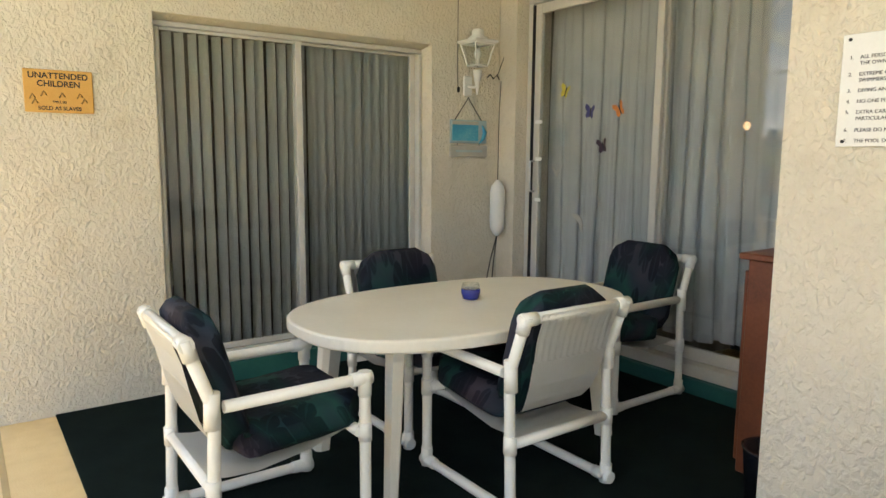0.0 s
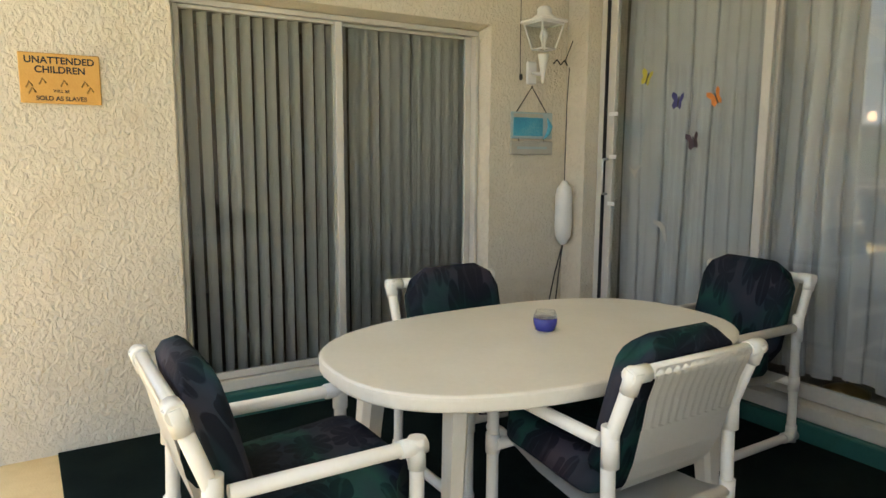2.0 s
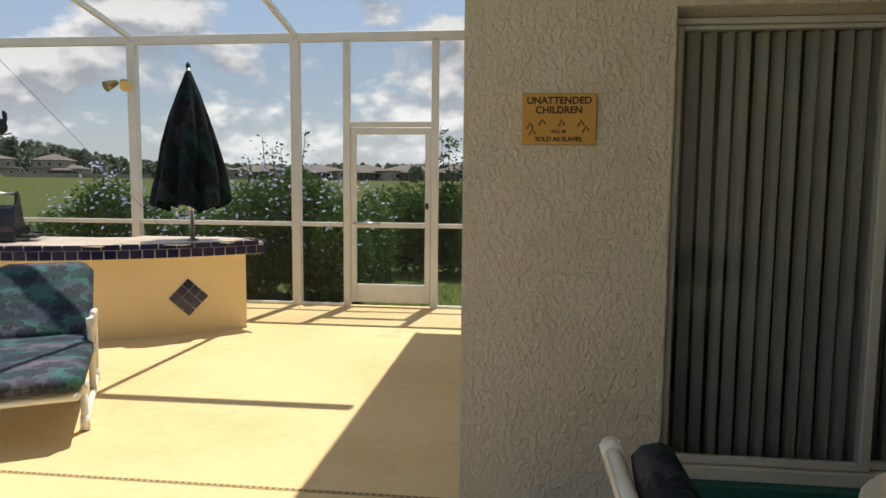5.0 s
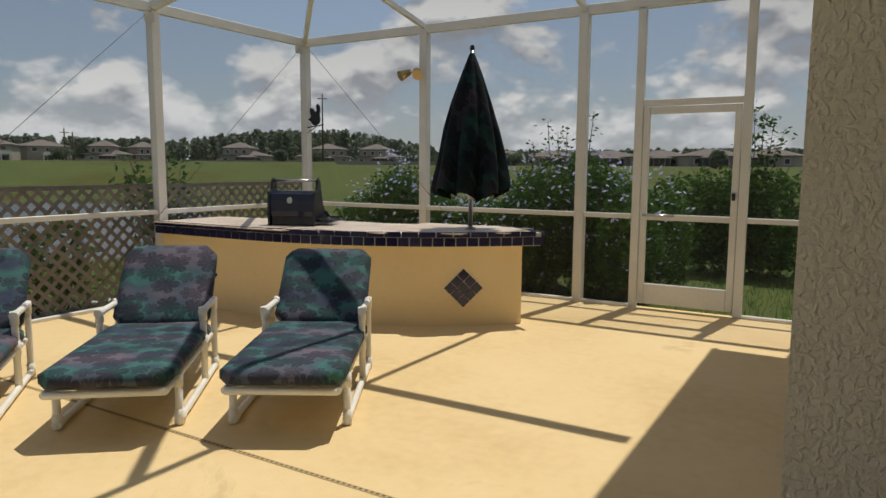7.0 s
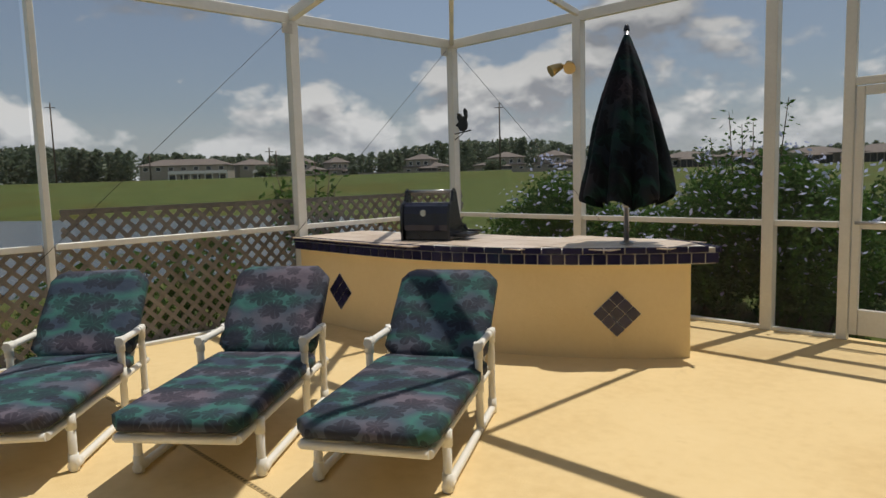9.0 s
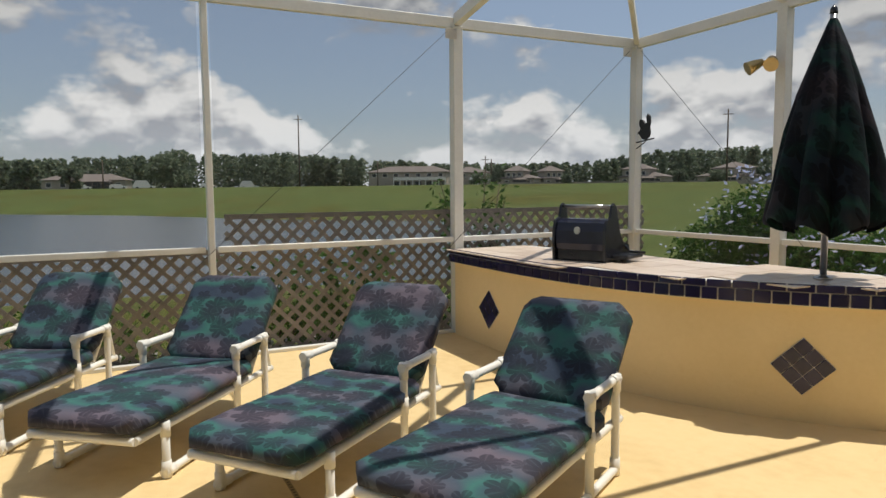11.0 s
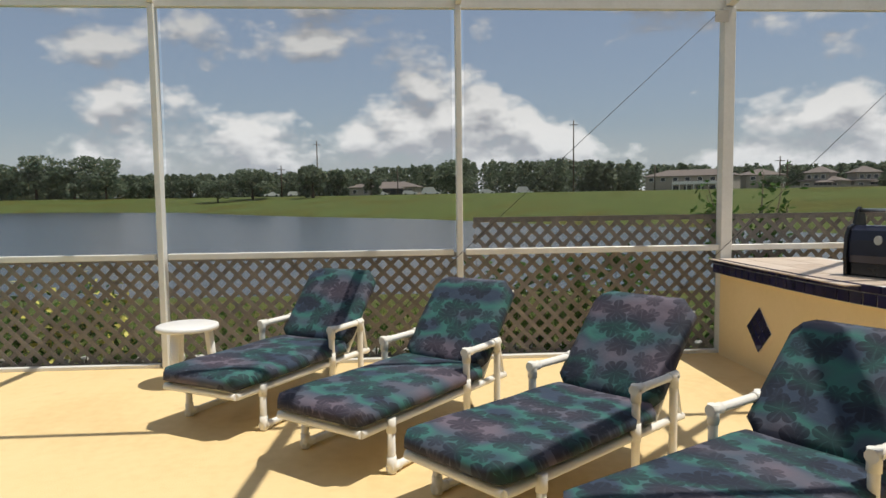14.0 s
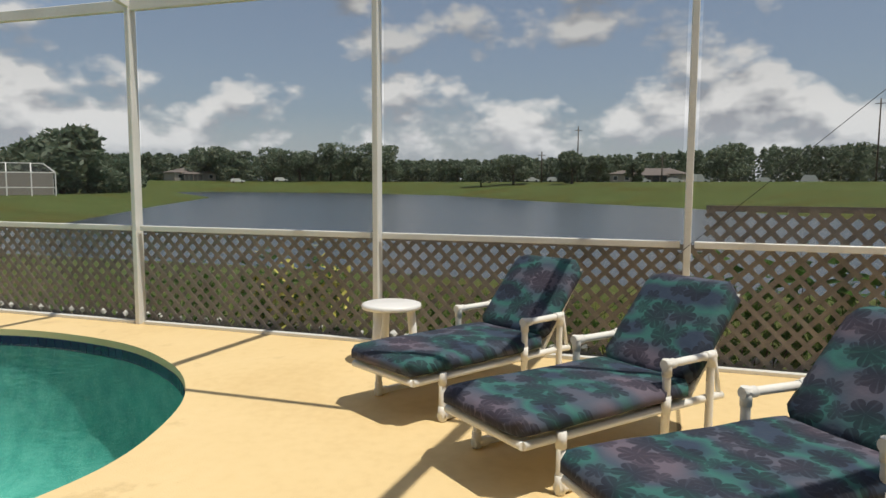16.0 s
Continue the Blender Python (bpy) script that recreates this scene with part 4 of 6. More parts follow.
def build_gate():
    g = tagged(new("screen_door"), "white aluminium screen door with a solid kick panel", "door")
    x0, x1, y0, y1 = -1.262, -0.358, CY - 0.02, CY + 0.02
    f = bmesh.new()
    for q in ((x0, x0 + 0.06, 0.05, 2.02), (x1 - 0.06, x1, 0.05, 2.02), (x0 + 0.062, x1 - 0.062, 1.95, 2.02), (x0 + 0.062, x1 - 0.062, RAIL - 0.03, RAIL + 0.03)):
        box(q[0], q[1], y0, y1, q[2], q[3], 0.004, f)
    part("door_frame", f, "alu", g)
    part("kick_panel", box(x0 + 0.062, x1 - 0.062, y0 + 0.004, y1 - 0.004, 0.05, 0.26, 0.006), "alu", g)
    part("latch", box(x1 - 0.05, x1 - 0.02, y0 - 0.035, y0, 1.12, 1.19, 0.006), "iron", g, "small black latch")
    part("closer", sweep([(x0 + 0.03, y0 - 0.03, RAIL + 0.02), (x0 + 0.34, y0 - 0.03, RAIL + 0.02)], 0.014, 8), "steel", g, "grey tubular door closer")


build_gate()


# ---------------------------------------------------------------- lattice fence
def lattice(name, x, y0, y1, z0, z1, label):
    th = tagged(new(name), label, "lattice", group="lattice panels", kind="structure")
    step, w, t = 0.138, 0.038, 0.008
    for side, s in ((1, 0.0), (-1, t + 0.001)):
        k0 = int((y0 - (z1 if side > 0 else -z0)) / step) - 2
        k = k0
        while True:
            c = k * step + 0.03
            # line y = c + side * z, clipped to the panel
            za, zb = z0, z1
            ya, yb = c + side * za, c + side * zb
            lo, hi = min(ya, yb), max(ya, yb)
            k += 1
            if lo > y1:
                break
            if hi < y0 + 0.02:
                continue
            if side > 0:
                za2, zb2 = max(z0, y0 - c), min(z1, y1 - c)
            else:
                za2, zb2 = max(z0, c - y1), min(z1, c - y0)
            if zb2 - za2 < 0.05:
                continue
            p, q = Vector((x + s, c + side * za2, za2)), Vector((x + s, c + side * zb2, zb2))
            d = (q - p)
            u = d.normalized().cross(Vector((1, 0, 0))) * w / 2
            own = bmesh.new()
            vs = [own.verts.new(v + Vector((e, 0, 0))) for e in (0, t) for v in (p - u, p + u, q + u, q - u)]
            for f in ((3, 2, 1, 0), (4, 5, 6, 7), (0, 1, 5, 4), (1, 2, 6, 5), (2, 3, 7, 6), (3, 0, 4, 7)):
                own.faces.new([vs[i] for i in f])
            part("slat", own, "lattice", th)
    for q in ((z0 - 0.02, z0 + 0.02), (z1 - 0.02, z1 + 0.025)):
        part("batten", box(x - 0.012, x - 0.001, y0, y1, q[0], q[1], 0.002), "lattice", th)


for a, b in ((-5.4, -3.1), (-3.1, -0.65), (-0.65, 1.86), (1.86, 4.48)):
    lattice("lattice_panel", CX - 0.12, a, b, 0.0, 0.90, "weathered grey-brown wooden lattice behind the screen")
for a, b in ((4.48, 6.7), (6.7, 9.2)):
    lattice("lattice_panel", CX - 0.12, a, b, 0.0, 1.20, "tall weathered grey-brown wooden lattice behind the screen")


# ---------------------------------------------------------------- tiled bar
def bar_front(x, off=0.0):
    """Point of the bar's curved front at x, moved out by off."""
    def y(v):
        return 6.615 + 0.037 * max(0.0, v + 5.0) ** 3
    s = (y(x + 0.01) - y(x - 0.01)) / 0.02
    n = Vector((s, -1)).normalized()
    return (x + n.x * off, y(x) + n.y * off)


def build_bar():
    xs = [CX + 0.08 + (-1.97 - CX - 0.08) * k / 40 for k in range(41)]
    back = [(-2.46, 8.14), (-3.4, 7.82), (-4.5, 7.58), (CX + 0.08, 7.50)]
    b = tagged(new("bar_counter"), "curved yellow stucco bar with navy tile trim and tiled top", "bar")
    part("body", prism([bar_front(x) for x in xs] + [(-2.52, 8.04), (-3.4, 7.74), (-4.5, 7.50), (CX + 0.08, 7.42)], 0, 0.72), "bar_paint", b)
    xs2 = [CX + 0.07 + (-1.86 - CX - 0.07) * k / 44 for k in range(45)]
    part("slab", prism([bar_front(x, 0.055) for x in xs2] + back, 0.72, 0.838, 0.004), "grout", b)
    # edge tiles: a lower square row and an upper bullnose row
    line = [Vector((*bar_front(x, 0.057), 0)) for x in xs2] + [Vector((*p, 0)) for p in back[:1]]
    seg = [(p, q) for p, q in zip(line, line[1:])]
    total = sum((q - p).length for p, q in seg)

    def at(s):
        for p, q in seg:
            l = (q - p).length
            if s <= l:
                return p.lerp(q, s / l), math.degrees(math.atan2(q.y - p.y, q.x - p.x))
            s -= l
        return seg[-1][1], 0.0
    for step, z0, z1, depth in ((0.102, 0.725, 0.800, 0.008), (0.152, 0.806, 0.852, 0.016)):
        t = box(-step / 2 + 0.0045, step / 2 - 0.0045, -depth, 0.002, z0, z1, 0.004, seg=2)
        me = bpy.data.meshes.new("edge_tile")
        t.to_mesh(me); t.free()
        me.materials.append(M["navy_tile"])
        for k in range(int(total / step)):
            p, a = at((k + 0.5) * step)
            o = new("edge_tile", me)
            o.parent = b
            o.matrix_basis = pose(p.x, p.y, 0, 0, 0, a)
    # counter tiles, cut to the top's outline
    top = [Vector((*bar_front(x, 0.045), 0)) for x in xs2] + [Vector((*p, 0)) for p in back]

    def inside(p):
        c = False
        for u, v in zip(top, top[1:] + top[:1]):
            if (u.y > p[1]) != (v.y > p[1]) and p[0] < (v.x - u.x) * (p[1] - u.y) / (v.y - u.y) + u.x:
                c = not c
        return c
    s = 0.30
    x = CX - 0.2
    while x < -1.4:
        y = 6.2
        while y < 8.3:
            own = bmesh.new()
            own.faces.new([own.verts.new(p) for p in ((x + 0.003, y + 0.003, 0.838), (x + s - 0.003, y + 0.003, 0.838), (x + s - 0.003, y + s - 0.003, 0.838), (x + 0.003, y + s - 0.003, 0.838))])
            n = 0
            for u, v in zip(top, top[1:] + top[:1]):
                d = (v - u)
                if d.length < 1e-6 or not own.verts:
                    continue
                nrm = Vector((d.y, -d.x, 0)).normalized()
                cut = [vv.co for vv in own.verts if (vv.co - u).dot(nrm) > 0]
                if cut and min((vv.co - u).length for vv in own.verts) < 0.6:
                    bmesh.ops.bisect_plane(own, geom=own.verts[:] + own.edges[:] + own.faces[:], plane_co=u, plane_no=nrm, clear_outer=True)
            if own.faces and inside(own.faces[:][0].calc_center_median()):
                r = bmesh.ops.extrude_face_region(own, geom=own.faces[:])
                for v in r["geom"]:
                    if isinstance(v, bmesh.types.BMVert):
                        v.co.z = 0.846
                bmesh.ops.recalc_face_normals(own, faces=own.faces[:])
                part("counter_tile", own, "counter", b)
            else:
                own.free()
            y += s
        x += s
    # diamond insets of nine tiles
    for cx in (-2.375, -4.965):
        y = bar_front(cx)
        q = bar_front(cx + 0.01)
        ang = math.degrees(math.atan2(q[1] - y[1], 0.01))
        base = pose(y[0], y[1], 0.345, 0, 0, ang)
        part("inset_grout", box(-0.126, 0.126, -0.004, 0.02, -0.126, 0.126, m=base @ pose(0, 0, 0, 0, 45, 0)), "grout", b)
        for i in range(3):
            for j in range(3):
                own = box(-0.0392, 0.0392, -0.010, 0.0, -0.0392, 0.0392, 0.002, m=base @ pose(0, 0, 0, 0, 45, 0) @ pose((i - 1) * 0.084, -0.002, (j - 1) * 0.084))
                part("inset_tile", own, "navy_tile", b)


build_bar()


# ---------------------------------------------------------------- pipe furniture
R = 0.021


def fitting(bm, a, b, r=R * 1.22):
    return sweep([a, b], r, 12, bm)


def build_chair():
    """Facing +y, centre of the floor print at the origin."""
    c = new("dining_chair")
    w = 0.265
    for s in (-1, 1):
        x = s * w
        side = sweep(rounded_path([(x, -0.33, 0.785), (x, -0.25, 0.56), (x, -0.27, 0.03), (x, 0.29, 0.03), (x, 0.29, 0.565), (x, -0.22, 0.565)], 0.035), R, 12)
        for p, q in (((x, 0.29, 0.50), (x, 0.29, 0.59)), ((x, 0.235, 0.565), (x, 0.315, 0.565)), ((x, -0.26, 0.50), (x, -0.255, 0.62)), ((x, 0.29, 0.005), (x, 0.29, 0.085)), ((x, 0.23, 0.03), (x, 0.315, 0.03)),
                     ((x, -0.27, 0.005), (x, -0.27, 0.085)), ((x, -0.30, 0.03), (x, -0.21, 0.03)), ((x, -0.335, 0.80), (x, -0.315, 0.735)), ((x, 0.29, 0.33), (x, 0.29, 0.40)), ((x, -0.262, 0.26), (x, -0.262, 0.33))):
            fitting(side, p, q)
        part("side_frame", side, "pvc", c)
    cross = sweep([(-w, -0.33, 0.785), (w, -0.33, 0.785)], R, 12)
    fitting(cross, (-w - 0.02, -0.33, 0.785), (-w + 0.05, -0.33, 0.785)); fitting(cross, (w - 0.05, -0.33, 0.785), (w + 0.02, -0.33, 0.785))
    part("top_rail", cross, "pvc", c)
    part("front_rail", sweep([(-w, 0.27, 0.365), (w, 0.27, 0.365)], R, 12), "pvc", c)
    part("rear_rail", sweep([(-w, -0.262, 0.295), (w, -0.262, 0.295)], R, 12), "pvc", c)
    for name, prof in (("back_sling", [(-0.352, 0.80, 0.205), (-0.349, 0.765, 0.205), (-0.325, 0.70, 0.202), (-0.305, 0.61, 0.196), (-0.303, 0.602, 0.199), (-0.30, 0.594, 0.196), (-0.275, 0.50, 0.190), (-0.245, 0.43, 0.182), (-0.21, 0.385, 0.165), (-0.15, 0.36, 0.15)]),
                       ("seat_sling", [(-0.262, 0.318, 0.225), (-0.20, 0.305, 0.222), (-0.1, 0.30, 0.222), (0.1, 0.33, 0.222), (0.27, 0.388, 0.225)])):
        sl = bmesh.new()
        rows = []
        for k, (y, z, hw) in enumerate(prof):
            # shallow gathers down the upper half of the back
            rows.append([sl.verts.new((hw * u / 12, y + (0.0025 * (u % 2) if name == "back_sling" and k < 4 else 0), z)) for u in range(-12, 13)])
        for p, q in zip(rows, rows[1:]):
            for k in range(24):
                sl.faces.new((p[k], p[k + 1], q[k + 1], q[k]))
        bmesh.ops.solidify(sl, geom=sl.faces[:], thickness=0.005)
        part(name, sl, "sling", c, "white woven sling with a stitched hem")
    part("seat_cushion", pillow(0.50, 0.50, 0.135, 14, 14, pose(0, 0.085, 0.352, 5, 0, 0), corner_r=0.06), "dark_floral", c, "dark floral seat pad, colour dimmed for shade", smooth=True)
    part("back_cushion", pillow(0.475, 0.52, 0.10, 14, 16, pose(0, -0.262, 0.565, 105, 0, 0) @ pose(0, 0.025, -0.118), corner_r=0.065), "dark_floral", c, "dark floral back pad, colour dimmed for shade", smooth=True)
    return c


chair = build_chair()
tagged(chair, "white plastic pipe dining chair with dark floral cushions dimmed for shade", "chair", "chairs round the table")
chair.matrix_basis = pose(1.225, 2.69, 0.012, 0, 0, -90)
copy_thing(chair, pose(2.24, 2.41, 0.012, 0, 0, 0))
copy_thing(chair, pose(3.42, 2.90, 0.012, 0, 0, 90))
copy_thing(chair, pose(2.265, 3.18, 0.012, 0, 0, 180))
spare = copy_thing(chair, pose(2.06, 0.63, 0.012, 0, 0, 90))
tagged(spare, "white plastic pipe chair standing against the stucco pier", "chair")


def build_table():
    t = tagged(new("patio_table"), "oval white moulded plastic patio table", "table")
    a, b, n = 0.845, 0.51, 2.5
    def loop(s, k=56):
        return [((a + s) * math.copysign(abs(math.cos(u)) ** (2 / n), math.cos(u)), (b + s) * math.copysign(abs(math.sin(u)) ** (2 / n), math.sin(u))) for u in [2 * math.pi * i / k for i in range(k)]]
    part("tabletop", prism(loop(0), 0.634, 0.688, 0.016, seg=3), "plastic", t, smooth=False)
    part("apron", prism(loop(-0.16), 0.585, 0.636), "plastic", t)
    for sx in (-1, 1):
        for sy in (-1, 1):
            leg = bmesh.new()
            rows = []
            for z, x, y, w in ((0.635, 0.56, 0.28, 0.042), (0.3, 0.585, 0.30, 0.036), (0.0, 0.61, 0.32, 0.030)):
                rows.append([leg.verts.new((sx * (x + dx * w), sy * (y + dy * w), z)) for dx, dy in ((-1, -1), (0.4, -1), (1, -0.4), (1, 1), (-0.3, 0.8), (-0.8, 0.3))])
            for p, q in zip(rows, rows[1:]):
                for k in range(6):
                    leg.faces.new((p[k], p[(k + 1) % 6], q[(k + 1) % 6], q[k]))
            leg.faces.new(rows[-1]); leg.faces.new(rows[0][::-1])
            bmesh.ops.recalc_face_normals(leg, faces=leg.faces[:])
            part("leg", leg, "plastic", t)
    t.matrix_basis = pose(2.27, 2.80, 0.012)


build_table()


def build_lounger():
    """Foot end at the origin, head towards +y."""
    c = new("sun_lounger")
    w = 0.315
    for s in (-1, 1):
        x = s * w
        side = sweep(rounded_path([(x, 0.0, 0.27), (x, 0.0, 0.03), (x, 1.05, 0.03), (x, 1.05, 0.49), (x * 1.0, 0.70, 0.49), (x, 0.70, 0.03)], 0.035), R, 12)
        for p, q in (((x, 0, 0.215), (x, 0, 0.29)), ((x, 0, 0.005), (x, 0, 0.09)), ((x, -0.02, 0.03), (x, 0.06, 0.03)), ((x, 0.70, 0.43), (x, 0.70, 0.515)), ((x, 0.675, 0.49), (x, 0.75, 0.49)),
                     ((x, 1.05, 0.43), (x, 1.05, 0.515)), ((x, 1.0, 0.49), (x, 1.07, 0.49)), ((x, 1.05, 0.005), (x, 1.05, 0.09)), ((x, 0.70, 0.24), (x, 0.70, 0.33))):
            fitting(side, p, q)
        part("side_frame", side, "pvc", c)
        part("seat_rail", sweep([(x * 0.93, -0.20, 0.255), (x * 0.93, 1.05, 0.255), (x * 0.93, 1.18, 0.25)], R, 12), "pvc", c)
        part("back_rail", sweep([(x * 0.86, 0.93, 0.28), (x * 0.86, 1.31, 0.76)], R * 0.9, 12), "pvc", c)
        part("prop", sweep([(x * 0.86, 1.12, 0.55), (x * 0.93, 1.16, 0.255)], R * 0.6, 10), "pvc", c)
    part("foot_rail", sweep([(-w * 0.93, -0.20, 0.255), (w * 0.93, -0.20, 0.255)], R, 12), "pvc", c)
    part("head_rail", sweep([(-w * 0.86, 1.31, 0.76), (w * 0.86, 1.31, 0.76)], R * 0.9, 12), "pvc", c)
    for name, pr in (("seat_sling", [(-0.20, 0.279), (0.5, 0.27), (0.93, 0.279)]), ("back_sling", [(0.93, 0.30), (1.11, 0.54), (1.32, 0.785)])):
        sl = bmesh.new()
        rows = [[sl.verts.new((x, y, z)) for x in (-0.29, -0.1, 0.1, 0.29)] for y, z in pr]
        for p, q in zip(rows, rows[1:]):
            for k in range(3):
                sl.faces.new((p[k], p[k + 1], q[k + 1], q[k]))
        bmesh.ops.solidify(sl, geom=sl.faces[:], thickness=0.006)
        part(name, sl, "sling", c, "white woven sling")
    part("seat_cushion", pillow(0.66, 1.20, 0.105, 14, 24, pose(0, 0.345, 0.280), bulge=0.6, corner_r=0.045), "floral", c, "teal and mauve floral seat pad", smooth=True)
    part("back_cushion", pillow(0.62, 0.66, 0.105, 14, 16, pose(0, 1.125, 0.535, 48, 0, 0) @ pose(0, 0.03, -0.01), bulge=0.6, corner_r=0.045), "floral", c, "teal and mauve floral back pad", smooth=True)
    return c


lounger = build_lounger()
tagged(lounger, "white pipe sun lounger with teal and mauve floral cushions", "sun lounger", "sun loungers in a row")
lounger.matrix_basis = pose(-2.03, 4.71, 0, 0, 0, 30.7)
for x, y, a in ((-2.79, 4.19, 39), (-3.50, 3.53, 51.0), (-4.19, 2.72, 59)):
    copy_thing(lounger, pose(x, y, 0, 0, 0, a))
# this one's back is let down a little further
for ob in lounger.children:
    if ob.name.split(".")[0] in ("back_cushion", "back_rail", "head_rail", "back_sling"):
        ob.matrix_basis = pose(0, 0.93, 0.29, -4, 0, 0) @ pose(0, -0.93, -0.29)


def build_stool():
    t = tagged(new("side_table"), "small round white plastic side table", "table")
    part("tabletop", lathe([(0.20, 0.415), (0.228, 0.42), (0.232, 0.435), (0.228, 0.452), (0.21, 0.458), (0.0005, 0.458)], 32), "white", t)
    for k in range(3):
        a = radians(100 + 120 * k)
        part("leg", sweep([(0.15 * math.cos(a), 0.15 * math.sin(a), 0.42), (0.19 * math.cos(a), 0.19 * math.sin(a), 0.0)], [0.034, 0.030], 10), "white", t)
    t.matrix_basis = pose(-5.19, 2.20, 0)


build_stool()


def build_umbrella():
    u = tagged(new("patio_umbrella"), "closed dark green patio umbrella standing on the bar", "umbrella")
    part("pole", sweep([(0, 0, 0), (0, 0, 1.68)], 0.019, 12), "steel", u)
    part("base_ring", lathe([(0.05, 0.0), (0.05, 0.012), (0.03, 0.02), (0.02, 0.03)], 20), "steel", u)
    part("runner", lathe([(0.024, 0.29), (0.045, 0.36), (0.03, 0.46)], 14), "plastic", u)
    bm = bmesh.new()
    n = 96
    rng = random.Random(3)
    rows = []
    for z, r in ((1.66, 0.012), (1.62, 0.03), (1.45, 0.09), (1.2, 0.17), (0.95, 0.235), (0.7, 0.29), (0.5, 0.33), (0.40, 0.345), (0.37, 0.335)):
        ring = []
        for k in range(n):
            a = 2 * math.pi * k / n
            fold = abs(math.sin(a * 4 + 0.25 * math.sin(z * 4)))
            d = (1.66 - z) / 1.3
            rr = r * (1 - 0.42 * d * (1 - fold ** 0.6)) + 0.012 * d * math.sin(11 * a + 5 * z)
            ring.append(bm.verts.new((rr * math.cos(a), rr * math.sin(a), z - 0.07 * d * (1 - fold) * (1 if z < 0.6 else 0) + (0.03 * math.sin(3 * a + 1) if z < 0.45 else 0))))
        rows.append(ring)
    for p, q in zip(rows, rows[1:]):
        for k in range(n):
            bm.faces.new((p[k], p[(k + 1) % n], q[(k + 1) % n], q[k]))
    bm.faces.new(rows[0])
    bmesh.ops.recalc_face_normals(bm, faces=bm.faces[:])
    part("canopy", bm, "umbrella", u, "folded dark green cloth", smooth=True)
    part("finial", lathe([(0.012, 1.655), (0.022, 1.68), (0.018, 1.71), (0.004, 1.73)], 12), "black", u)
    u.matrix_basis = pose(-2.47, 7.58, 0.846)
    u.scale = (1.08, 1.08, 0.97)


build_umbrella()


def build_grill():
    g = tagged(new("gas_grill"), "black portable gas grill with closed hood on the bar", "grill")
    prof = [(-0.195, 0.09), (-0.208, 0.14), (-0.205, 0.24), (-0.185, 0.305), (-0.13, 0.335), (-0.03, 0.335), (0.02, 0.30), (0.05, 0.20), (0.12, 0.13), (0.19, 0.10)]
    bm = bmesh.new()
    ends = []
    for x in (-0.25, 0.25):
        ends.append([bm.verts.new((x, y, z)) for y, z in prof])
    for k in range(len(prof)):
        bm.faces.new((ends[0][k], ends[0][(k + 1) % len(prof)], ends[1][(k + 1) % len(prof)], ends[1][k]))
    bm.faces.new(ends[0][::-1]); bm.faces.new(ends[1])
    bmesh.ops.recalc_face_normals(bm, faces=bm.faces[:])
    hood = part("hood", bm, "navy_enamel", g, "dark navy enamelled hood")
    part("badge", sweep([(-0.02, -0.200, 0.245), (-0.02, -0.213, 0.245)], 0.030, 20), "steel", hood, "round chrome badge")
    part("base", box(-0.25, 0.25, -0.19, 0.20, 0.0, 0.098, 0.012), "black", g)
    for s in (-1, 1):
        plate = bmesh.new()
        pl = [(-0.215, 0.0), (-0.226, 0.14), (-0.218, 0.26), (-0.19, 0.325), (-0.13, 0.35), (-0.105, 0.44), (-0.07, 0.46), (-0.03, 0.42), (-0.01, 0.34), (0.02, 0.27), (0.045, 0.20), (0.10, 0.14), (0.20, 0.12), (0.21, 0.0)]
        rows = [[plate.verts.new((s * x, y, z)) for y, z in pl] for x in (0.252, 0.278)]
        plate.faces.new(rows[0]); plate.faces.new(rows[1][::-1])
        for k in range(len(pl)):
            plate.faces.new((rows[0][k], rows[0][(k + 1) % len(pl)], rows[1][(k + 1) % len(pl)], rows[1][k]))
        bmesh.ops.recalc_face_normals(plate, faces=plate.faces[:])
        part("end_plate", plate, "black", g)
    part("handle", sweep([(-0.262, -0.075, 0.435), (0.262, -0.075, 0.435)], 0.013, 10), "steel", g, "steel bar handle")
    sh = box(0.282, 0.44, -0.12, 0.16, 0.03, 0.06, 0.006)
    sweep([(0.29, 0.10, 0.12), (0.34, 0.10, 0.075), (0.49, 0.10, 0.07)], 0.012, 8, sh)
    part("side_shelf", sh, "black", g)
    g.matrix_basis = pose(-4.15, 7.10, 0.847, 0, 0, 22)
    g.scale = (0.86, 0.95, 1.0)


M["navy_enamel"] = material("navy_enamel", [(0.008, 0.010, 0.024), (0.014, 0.017, 0.038)], 0.18, 8, 0.03, 60)
build_grill()


# ---------------------------------------------------------------- small things on the covered patio
def build_votive():
    v = tagged(new("candle_glass"), "small clear glass candle holder with a blue base", "candle holder")
    part("glass", lathe([(0.028, 0.0), (0.040, 0.004), (0.046, 0.03), (0.046, 0.048), (0.043, 0.05), (0.0005, 0.05)], 24), M["blue_glass"], v)
    part("rim", lathe([(0.046, 0.0505), (0.044, 0.060), (0.037, 0.077), (0.035, 0.077), (0.041, 0.060), (0.043, 0.0525)], 24), "glass", v)
    v.matrix_basis = pose(2.318, 2.84, 0.7005)


M["blue_glass"] = material("blue_glass", [(0.015, 0.02, 0.22), (0.03, 0.04, 0.34)], 0.08, 8, coat=0.5)
build_votive()


